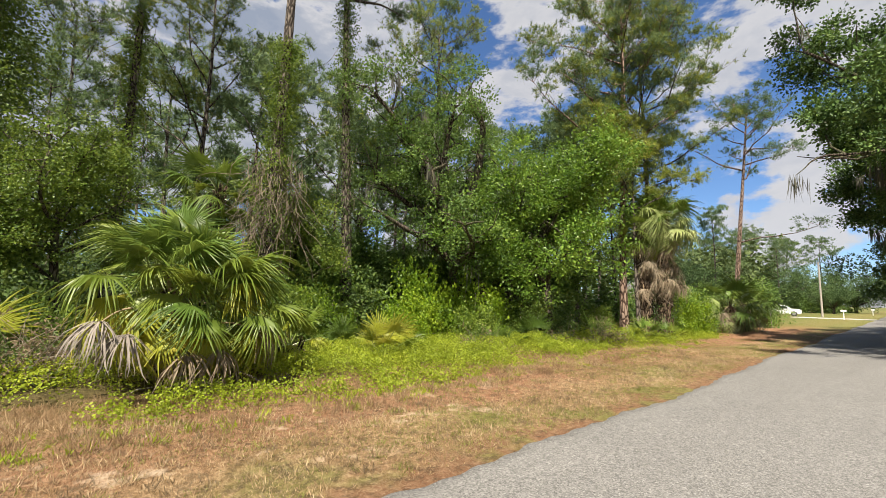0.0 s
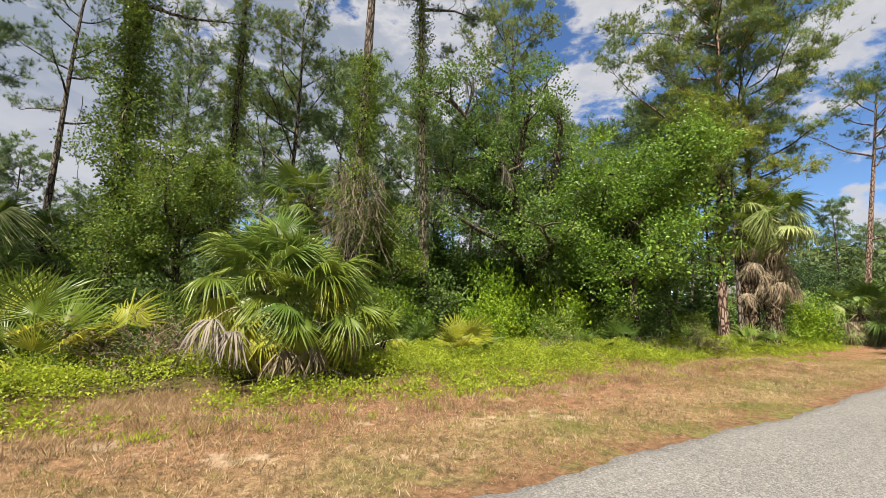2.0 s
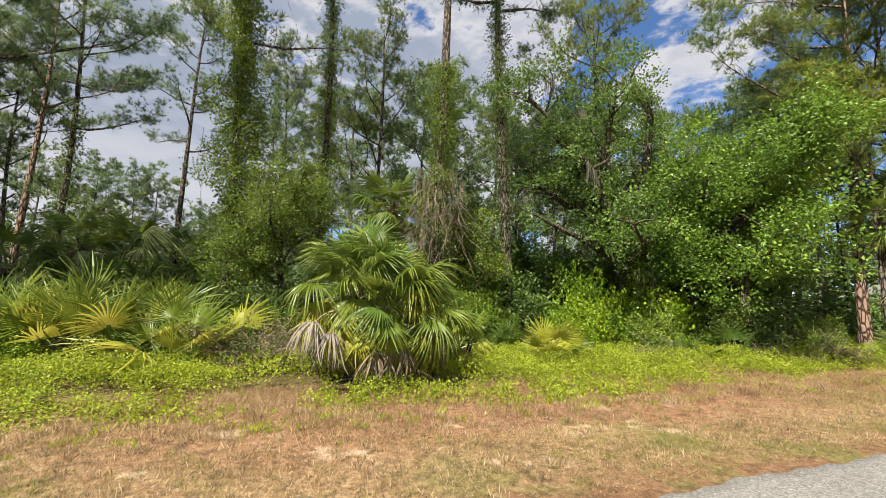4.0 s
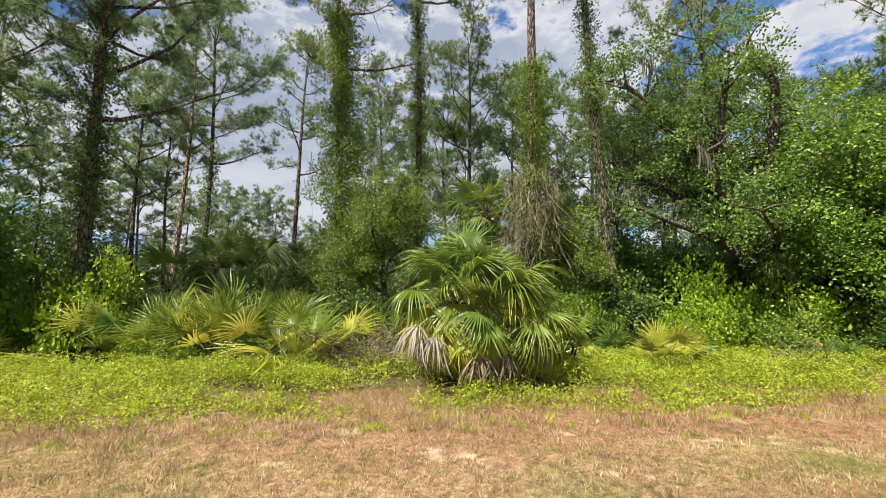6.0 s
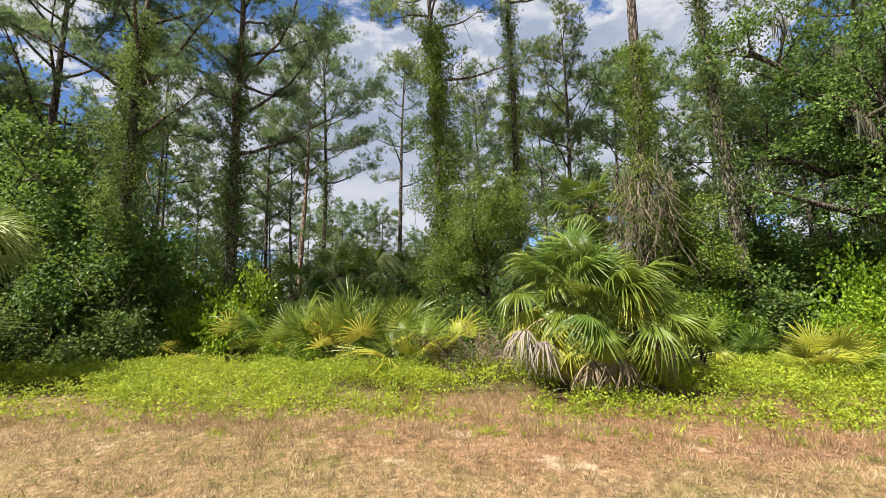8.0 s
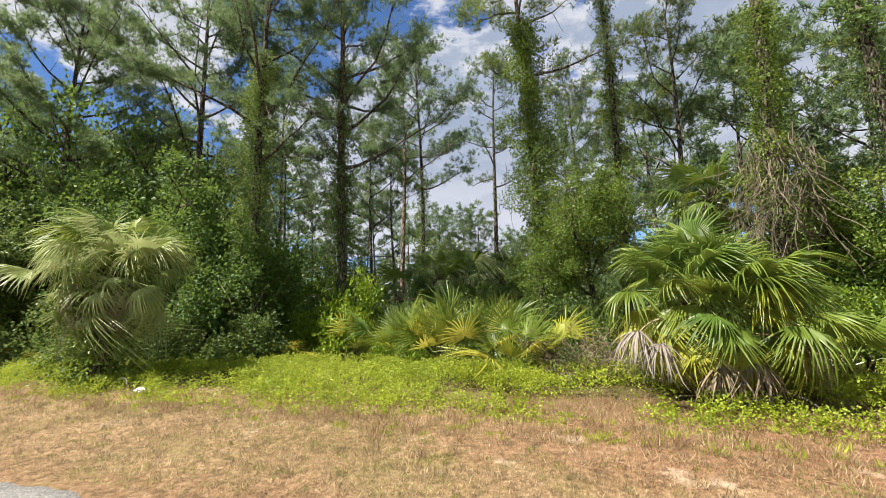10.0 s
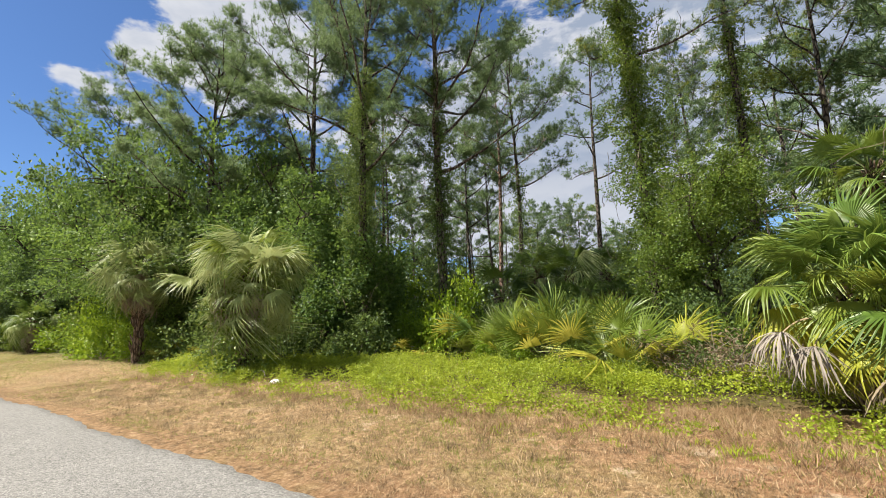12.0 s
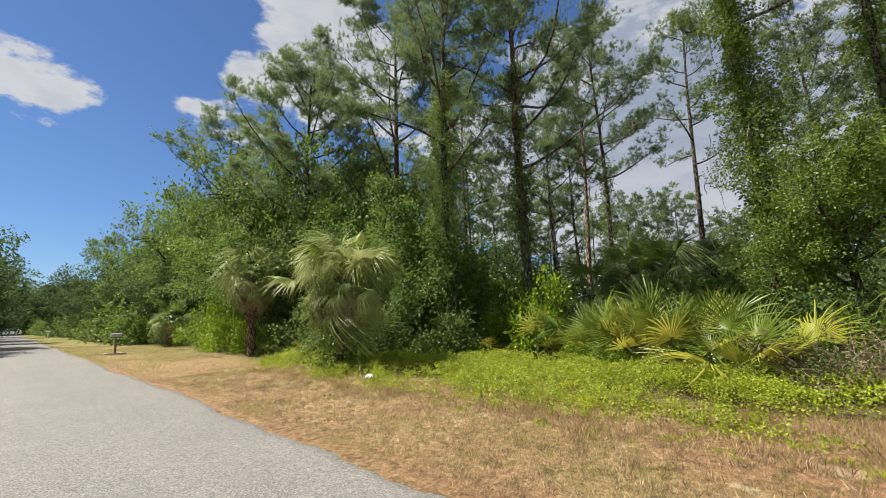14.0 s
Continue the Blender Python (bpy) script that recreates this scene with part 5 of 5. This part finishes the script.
def build_cover():
    """Creeping vine cover: leaves in small mounds, with openings."""
    rng = np.random.default_rng(8)
    n = 60000
    x = rng.uniform(-17, 26, n)
    y = cover_front(x) + rng.random(n) ** 1.35 * 5.0
    mound = 0.5 + 0.5 * np.sin(x * 2.6 + 2 * np.sin(y * 1.7)) * np.sin(y * 3.1 + 1.5 * np.sin(x * 1.3))
    patch = 0.5 + 0.5 * np.sin(x * 1.1 + 2 * np.sin(y * 0.9)) * np.sin(y * 1.9 + 1.5 * np.sin(x * 0.8))
    small = 0.5 + 0.5 * np.sin(x * 6.1 + 2 * np.sin(y * 4.3)) * np.sin(y * 6.7 + 1.5 * np.sin(x * 3.9))
    dens = np.clip((0.5 * patch + 0.45 * mound + 0.35 * small - 0.42) * 3.2, 0.05, 1) + 0.4 * np.clip((y - cover_front(x) - 1.6) / 1.5, 0, 1)
    dens -= 1.3 * np.exp(-((x + 0.2) / 1.1) ** 2 - ((y - 7.4) / 0.9) ** 2) + 1.1 * np.exp(-((x - 1.9) / 1.5) ** 2 - ((y - 8.5) / 0.75) ** 2)
    edge = np.clip((y - cover_front(x)) / 1.0, 0.08, 1)
    keep = rng.random(n) < np.clip(dens, 0.02, 1) * edge
    x, y, mound = x[keep], y[keep], mound[keep]
    back = np.clip((y - cover_front(x)) / 1.6, 0.1, 1)
    tall = (0.05 + 0.20 * back) + 0.22 * back * mound
    z = ground_height(x, y) + 0.02 + tall * rng.random(len(x)) ** 0.6
    p, w, face = sprays(np.stack([x, y, z], -1), leaf_ways(len(x), rng, 0.3), 7, 0.05, rng, 0.5)
    p[:, 2] = np.maximum(p[:, 2], ground_height(p[:, 0], p[:, 1]) + 0.008)
    bag = Bag()
    bag.add(*leaves(p, w, 0.045, 0.036, rng, 0.2, faces=face))
    tagged(new("ground_cover", bag.mesh("ground_cover", [M_COVER])), "bright green creeping ground cover at the edge of the woods", "ground cover", kind="stuff")


def build_grass(name, seed, n, x0, x1, y0, y1, hgt, width, mat, label, patch, bias, cut=0.0):
    rng = np.random.default_rng(seed)
    x = rng.uniform(x0, x1, n)
    y = y0 + (y1 - y0) * rng.random(n)
    f = np.sin(x * patch + 1.7 * np.sin(y * patch * 0.8 + seed)) * np.sin(y * patch * 1.4 + seed * 1.3 + 1.1 * np.sin(x * patch * 0.6))
    keep = rng.random(n) < np.clip(bias + 0.6 * f, cut, 1)
    if name == "dry_grass":
        keep &= rng.random(n) > 0.55 * np.clip((y - 4.5) / 0.8, 0, 1) * np.clip((x + 5) / 4, 0, 1)
    keep &= (y > 3.15 + wander(x, 0.7, 0.13) + 0.12 * rng.random(n))
    x, y = x[keep], y[keep]
    p = np.stack([x, y, ground_height(x, y)], -1)
    d = rng.normal(size=(len(p), 3)) * 0.75
    d[:, 2] = np.abs(d[:, 2]) * 0.5 + 0.45
    bag = Bag()
    bag.add(*leaves(p, d, hgt, width, rng, 0.1))
    tagged(new(name, bag.mesh(name, [mat])), label, "grass", kind="stuff")


build_cover()
build_grass("dry_grass", 3, 200000, -17, 20, 3.2, 7.4, 0.040, 0.0070, M_GRASS, "short dry tan grass on the verge", 2.1, 0.42, 0.04)
build_grass("far_dry_grass", 9, 42000, -46, -16, 3.2, 9.0, 0.07, 0.014, M_GRASS, "dry tan grass farther along the verge", 0.8, 0.45, 0.1)
build_grass("green_grass", 4, 110000, -9, 24, 3.25, 6.4, 0.055, 0.0055, M_GREENGRASS, "short green grass in patches on the verge", 0.9, 0.24)
build_grass("far_green_grass", 10, 50000, -46, -14, 3.2, 9.5, 0.07, 0.014, M_GREENGRASS, "green grass farther along the verge", 0.6, 0.45)
build_grass("dead_weeds", 5, 40000, -6, 12, 5.7, 7.8, 0.12, 0.006, M_RUST, "rusty dead weeds in front of the ground cover", 1.1, 0.15)
build_grass("pine_litter", 6, 70000, -2, 22, 3.12, 8.5, 0.05, 0.005, M_RUST, "fallen brown pine needles on the ground", 0.7, 0.4)


def build_tufts(name, seed, count, blades, x0, x1, y0, y1, hgt, width, mat, label):
    """Loose grass tufts standing above the mown grass."""
    rng = np.random.default_rng(seed)
    cx, cy = rng.uniform(x0, x1, count), rng.uniform(y0, y1, count)
    keep = cy > 3.3 + wander(cx, 0.7, 0.13)
    cx, cy = cx[keep], cy[keep]
    n = len(cx)
    size = np.repeat(rng.uniform(0.35, 1.25, n), blades)
    x = np.repeat(cx, blades) + rng.normal(size=n * blades) * 0.055 * size
    y = np.repeat(cy, blades) + rng.normal(size=n * blades) * 0.055 * size
    p = np.stack([x, y, ground_height(x, y)], -1)
    d = rng.normal(size=(len(p), 3)) * 0.55
    d[:, 2] = np.abs(d[:, 2]) * 0.5 + 0.8
    d = unit(d) * size[:, None]
    v, f = leaves(p, d, hgt, width, rng, 0.1)
    v = v.reshape(-1, 4, 3)
    v = v[:, :1] + (v - v[:, :1]) * size[:, None, None]
    bag = Bag()
    bag.add(v.reshape(-1, 3), f)
    tagged(new(name, bag.mesh(name, [mat])), label, "grass", kind="stuff")


build_tufts("dry_grass_tufts", 12, 2600, 20, -15, 18, 3.5, 6.9, 0.075, 0.008, M_GRASS, "loose dry grass tufts on the verge")
build_tufts("green_grass_tufts", 13, 1200, 20, -15, 22, 3.4, 6.6, 0.055, 0.007, M_GREENGRASS, "small green grass tufts on the verge")
build_tufts("dead_weed_tufts", 14, 560, 24, -14, 14, 5.4, 7.6, 0.16, 0.009, M_RUST, "brown dead weed tufts before the ground cover")
build_tufts("brown_grass_tufts", 16, 900, 26, -15, 16, 3.6, 6.4, 0.075, 0.006, M_BROWN, "small brown withered grass tufts on the verge")
build_tufts("fallen_litter", 17, 520, 24, -1.6, 2.4, 6.9, 8.3, 0.10, 0.006, M_RUST, "rusty weed litter before a palm")
build_tufts("green_weeds", 15, 420, 22, -15, 20, 5.6, 7.2, 0.09, 0.014, M_COVER, "small bright weeds creeping onto the verge")

# ---- things along the road ----
def box(bm, lo, hi, bevel=0.0):
    """A bevelled block from corner to corner."""
    r = bmesh.ops.create_cube(bm, size=1.0)
    lo, hi = Vector(lo), Vector(hi)
    for v in r["verts"]:
        v.co = Vector([(lo[c] + hi[c]) / 2 + v.co[c] * (hi[c] - lo[c]) for c in range(3)])
    if bevel:
        edges = {e for v in r["verts"] for e in v.link_edges}
        bmesh.ops.bevel(bm, geom=list(edges), offset=bevel, segments=2, affect="EDGES")
    return bm


def rod(bm, a, b, r, sides=12, r2=None):
    a, b = Vector(a), Vector(b)
    m = Matrix.Translation((a + b) / 2) @ (b - a).to_track_quat("Z", "Y").to_matrix().to_4x4()
    bmesh.ops.create_cone(bm, cap_ends=True, segments=sides, radius1=r, radius2=r if r2 is None else r2, depth=(b - a).length, matrix=m)
    return bm


def extrude_outline(bm, pts, y0, y1, bevel=0.0):
    """A side outline (x, z) pulled from y0 to y1."""
    a = [bm.verts.new((x, y0, z)) for x, z in pts]
    b = [bm.verts.new((x, y1, z)) for x, z in pts]
    bm.faces.new(a[::-1]), bm.faces.new(b)
    for i in range(len(pts)):
        j = (i + 1) % len(pts)
        bm.faces.new((a[i], a[j], b[j], b[i]))
    bmesh.ops.recalc_face_normals(bm, faces=bm.faces)
    if bevel:
        bmesh.ops.bevel(bm, geom=list(bm.edges), offset=bevel, segments=2, affect="EDGES")
    return bm


M_GALV = plain_mat("weathered_grey_metal", (0.42, 0.42, 0.41), 0.45, 0.25, 9.0, 0.6)
M_WHITE = plain_mat("white_paint", (0.78, 0.78, 0.76), 0.5, 0.06, 5.0)
M_OLDWOOD = plain_mat("weathered_wood", (0.15, 0.10, 0.065), 0.85, 0.35, 14.0, bump=0.4)
M_PALEWOOD = plain_mat("grey_pole_wood", (0.38, 0.34, 0.29), 0.85, 0.25, 7.0, bump=0.4)
M_CARWHITE = plain_mat("white_car_paint", (0.80, 0.81, 0.82), 0.18, 0.02, 2.0)
M_DARKGLASS = plain_mat("dark_car_glass", (0.015, 0.017, 0.02), 0.06, 0.1, 3.0)
M_RUBBER = plain_mat("black_rubber", (0.025, 0.025, 0.026), 0.75, 0.2, 20.0)
M_ALLOY = plain_mat("grey_alloy", (0.55, 0.55, 0.56), 0.3, 0.1, 10.0, 0.9)
M_LAMP = plain_mat("red_lamp_plastic", (0.4, 0.02, 0.02), 0.2, 0.1, 10.0)
M_CONCRETE = plain_mat("pale_concrete", (0.55, 0.53, 0.49), 0.85, 0.15, 3.0, bump=0.3)
M_STUCCO = plain_mat("pale_stucco", (0.62, 0.60, 0.55), 0.85, 0.08, 3.0, bump=0.3)
M_SHINGLE = plain_mat("grey_roof_shingle", (0.30, 0.29, 0.28), 0.9, 0.25, 6.0, bump=0.5)
M_LITTER = plain_mat("white_plastic_bag", (0.82, 0.83, 0.85), 0.4, 0.06, 25.0, bump=0.5)


def mailbox(x, y, rz, label, body_mat, post_mat, plank=False):
    ob = empty("mailbox", pose(x, y, 0, 0, 0, rz), label, "mailbox")
    bm = bmesh.new()
    pts = [(-0.09, 0.0), (0.09, 0.0), (0.09, 0.11)] + [(0.09 * math.cos(a), 0.11 + 0.09 * math.sin(a)) for a in np.linspace(0.35, math.pi - 0.35, 7)] + [(-0.09, 0.11)]
    extrude_outline(bm, pts, -0.25, 0.25, 0.006)
    bmesh.ops.translate(bm, vec=(0, 0, 0.98), verts=bm.verts)
    body = part("box", bm, body_mat, ob)
    bm = bmesh.new()
    box(bm, (-0.085, -0.268, 0.985), (0.085, -0.252, 1.15), 0.006)
    part("door", bm, body_mat, body)
    bm = bmesh.new()
    box(bm, (0.092, -0.05, 1.06), (0.102, -0.02, 1.22), 0.002)
    box(bm, (0.092, -0.05, 1.18), (0.102, 0.06, 1.22), 0.002)
    part("flag", bm, M_LAMP, body, "small red metal flag")
    part("post", box(bmesh.new(), (-0.05, -0.05, -0.3), (0.05, 0.05, 0.975), 0.008), post_mat, ob)
    part("bracket", box(bmesh.new(), (-0.07, -0.2, 0.945), (0.07, 0.2, 0.978), 0.004), post_mat, ob)
    if plank:
        part("base_plank", box(bmesh.new(), (-0.14, -0.5, 0.0), (0.14, 0.5, 0.09), 0.012), M_PALEWOOD, ob, "pale weathered plank at the foot")
    return ob


mailbox(-30.4, 4.65, 0, "grey mailbox on a dark wooden post beside the road", M_GALV, M_OLDWOOD, True)
mailbox(-88.0, 4.9, 0, "white mailbox beside the road", M_WHITE, M_WHITE)
mailbox(71.0, 5.6, 0, "white mailbox on a white post beside a driveway", M_WHITE, M_WHITE)
mailbox(118.0, 5.0, 0, "white mailbox beside the road", M_WHITE, M_WHITE)

# utility pole
up = empty("utility_pole", pose(84.0, 8.9, 0, 0, 1.2, 0), "grey wooden utility pole beside the road", "utility pole")
part("pole", rod(bmesh.new(), (0, 0, -1.2), (0, 0, 8.2), 0.15, 14, 0.10), M_PALEWOOD, up)

# driveway
bm = bmesh.new()
box(bm, (74.0, 3.0, -0.05), (77.2, 16.0, 0.035), 0.01)
me = bpy.data.meshes.new("driveway")
bm.to_mesh(me)
bm.free()
me.materials.append(M_CONCRETE)
tagged(new("driveway", me), "pale concrete driveway crossing the lawn", "driveway", kind="structure")


def car(x, y, rz, label):
    ob = empty("car", pose(x, y, 0.03, 0, 0, rz), label, "car")
    side = [(-2.25, 0.42), (-2.28, 0.80), (-2.12, 1.02), (-1.15, 1.10), (-0.45, 1.56), (0.3, 1.66), (1.45, 1.60), (2.05, 1.12), (2.22, 1.02), (2.26, 0.50), (2.1, 0.36), (-2.1, 0.34)]
    bm = extrude_outline(bmesh.new(), side, -0.9, 0.9)
    for v in bm.verts:
        if v.co.z > 1.12:
            v.co.y *= 0.80
    bmesh.ops.bevel(bm, geom=list(bm.edges), offset=0.05, segments=3, affect="EDGES")
    body = part("body", bm, M_CARWHITE, ob)
    for s in (-1, 1):
        for nm, q in (("front_window", [(-0.85, 1.14), (-0.38, 1.50), (0.28, 1.56), (0.28, 1.14)]), ("rear_window", [(0.36, 1.14), (0.36, 1.56), (1.30, 1.52), (1.66, 1.16)])):
            bm = bmesh.new()
            vs = []
            for px, pz in q:
                t_ = (pz - 1.12) / 0.5
                vs.append(bm.verts.new((px, s * (0.915 - 0.155 * min(1.0, t_ * 2.4)), pz)))
            fc = bm.faces.new(vs)
            ex = bmesh.ops.extrude_face_region(bm, geom=[fc])
            bmesh.ops.translate(bm, vec=(0, s * 0.012, 0), verts=[g for g in ex["geom"] if isinstance(g, bmesh.types.BMVert)])
            bmesh.ops.recalc_face_normals(bm, faces=bm.faces)
            part(nm, bm, M_DARKGLASS, body)
        part("door_handle", box(bmesh.new(), (0.12 - 0.1, s * 0.905 - 0.015, 0.98), (0.12 + 0.1, s * 0.905 + 0.015, 1.01), 0.004), M_ALLOY, body)
        part("headlight", box(bmesh.new(), (-2.30, s * 0.62 - 0.2, 0.80), (-2.15, s * 0.62 + 0.2, 0.93), 0.02), M_ALLOY, body)
        part("tail_light", box(bmesh.new(), (2.16, s * 0.70 - 0.14, 0.90), (2.28, s * 0.70 + 0.14, 1.10), 0.02), M_LAMP, body)
    part("windscreen", box(bmesh.new(), (-1.08, -0.66, 1.13), (-0.62, 0.66, 1.17), 0.01), M_DARKGLASS, body)
    for px in (-1.42, 1.36):
        for s in (-1, 1):
            wh = part("wheel", rod(bmesh.new(), (px, s * 0.80, 0.36), (px, s * 0.94, 0.36), 0.36, 26), M_RUBBER, ob)
            part("rim", rod(bmesh.new(), (px, s * 0.93, 0.36), (px, s * 0.955, 0.36), 0.24, 18, 0.20), M_ALLOY, wh)


car(80.0, 13.0, 98, "white parked sport utility car on a driveway")
car(-149.0, 1.2, 82, "white parked car at the far end of the road")


def house(x, y, rz, label):
    ob = empty("house", pose(x, y, 0, 0, 0, rz), label, "house")
    part("wall", box(bmesh.new(), (-6, -4, 0), (6, 4, 2.7), 0.02), M_STUCCO, ob)
    bm = bmesh.new()
    extrude_outline(bm, [(-4.7, 2.65), (4.7, 2.65), (0, 4.5)], -6.6, 6.6, 0.04)
    bmesh.ops.rotate(bm, cent=(0, 0, 0), matrix=Matrix.Rotation(radians(90), 3, "Z"), verts=bm.verts)
    part("roof", bm, M_SHINGLE, ob)
    for px in (-3.6, 3.4):
        w = part("window", box(bmesh.new(), (px - 0.7, -4.05, 0.9), (px + 0.7, -3.98, 2.1), 0.01), M_WHITE, ob)
        part("pane", box(bmesh.new(), (px - 0.6, -4.07, 1.0), (px + 0.6, -4.04, 2.0), 0.005), M_DARKGLASS, w)
    part("door", box(bmesh.new(), (-0.5, -4.06, 0.0), (0.5, -3.98, 2.05), 0.01), M_OLDWOOD, ob)


house(64, 24.5, 0, "pale low house with a grey roof behind palms")


# ---- fallen branches and litter ----
def fallen(x, y, seed, lines, label, mat=M_TWIG):
    ob = empty("fallen_branch", pose(x, y, float(ground_height(x, y))), label, "branch")
    r = np.random.default_rng(seed)
    for a, way, ln, rad in lines:
        path = curve(a, way, ln, (0, 0, -0.9), 8, r, 0.14)
        path[:, 2] = np.maximum(path[:, 2], 0.012)
        b = Bag()
        b.add(*tube(path, np.linspace(rad, rad * 0.4, len(path)), 6))
        part("stem", b.mesh("stem", [mat], True), None, ob)


fallen(1.75, 7.75, 3, [((0, 0, 0.02), (-0.5, 0.1, 0.75), 0.62, 0.016), ((0, 0, 0.02), (0.25, -0.2, 0.9), 0.6, 0.02), ((0.1, -0.1, 0.3), (0.25, -0.6, -0.4), 0.75, 0.018), ((-0.45, 0.1, 0.2), (-0.5, -0.3, 0.1), 0.5, 0.012)], "bleached fallen branch arching out of the ground cover")
fallen(-11.0, 7.4, 4, [((0, 0, 0.02), (0.8, -0.1, 0.5), 1.3, 0.016), ((0.2, 0.1, 0.02), (0.6, 0.5, 0.9), 1.0, 0.014)], "dry fallen sticks under a cabbage palm")
fallen(2.6, 8.1, 5, [((0, 0, 0.25), (0.5, -0.35, -0.1), 0.8, 0.022)], "short bleached fallen branch under a palm")


def crumple(name, x, y, size, mat, label, cat, seed):
    r = np.random.default_rng(seed)
    bm = bmesh.new()
    bmesh.ops.create_icosphere(bm, subdivisions=3, radius=size)
    for v in bm.verts:
        v.co *= 0.75 + 0.5 * noise.noise(v.co * (3.0 / size) + Vector((seed, 0, 0)))
        v.co.z = max(v.co.z * 0.55, -0.12 * size)
    me = bpy.data.meshes.new(name)
    bm.to_mesh(me)
    bm.free()
    me.materials.append(mat)
    tagged(new(name, me), label, cat).matrix_basis = pose(x, y, float(ground_height(x, y)) + size * 0.2 + 0.02, 0, 0, float(r.uniform(0, 360)))


crumple("plastic_bag", -9.55, 7.0, 0.16, M_LITTER, "crumpled white plastic bag in ground cover", "litter", 2)
for i, (x, y, kind_, az, sc) in enumerate(((-5.5, 10.3, "grey", 170, 0.42), (-5.0, 10.9, "grey", 120, 0.45), (-3.3, 10.6, "grey", 230, 0.45), (6.95, 8.9, "grey", 190, 0.28), (-6.9, 10.9, "grey", 150, 0.4), (3.0, 8.8, "dead", 200, 0.5), (-8.4, 10.8, "dead", 150, 0.4))):
    ob = new("dead_frond", FRONDS[kind_][i % 3])
    ob.matrix_basis = frond_pose(az, 20, 0, sc * 1.5, (x, y, float(ground_height(x, y)) + 0.12))
    tagged(ob, "bleached dead palm frond lying on ground cover", "palm frond")
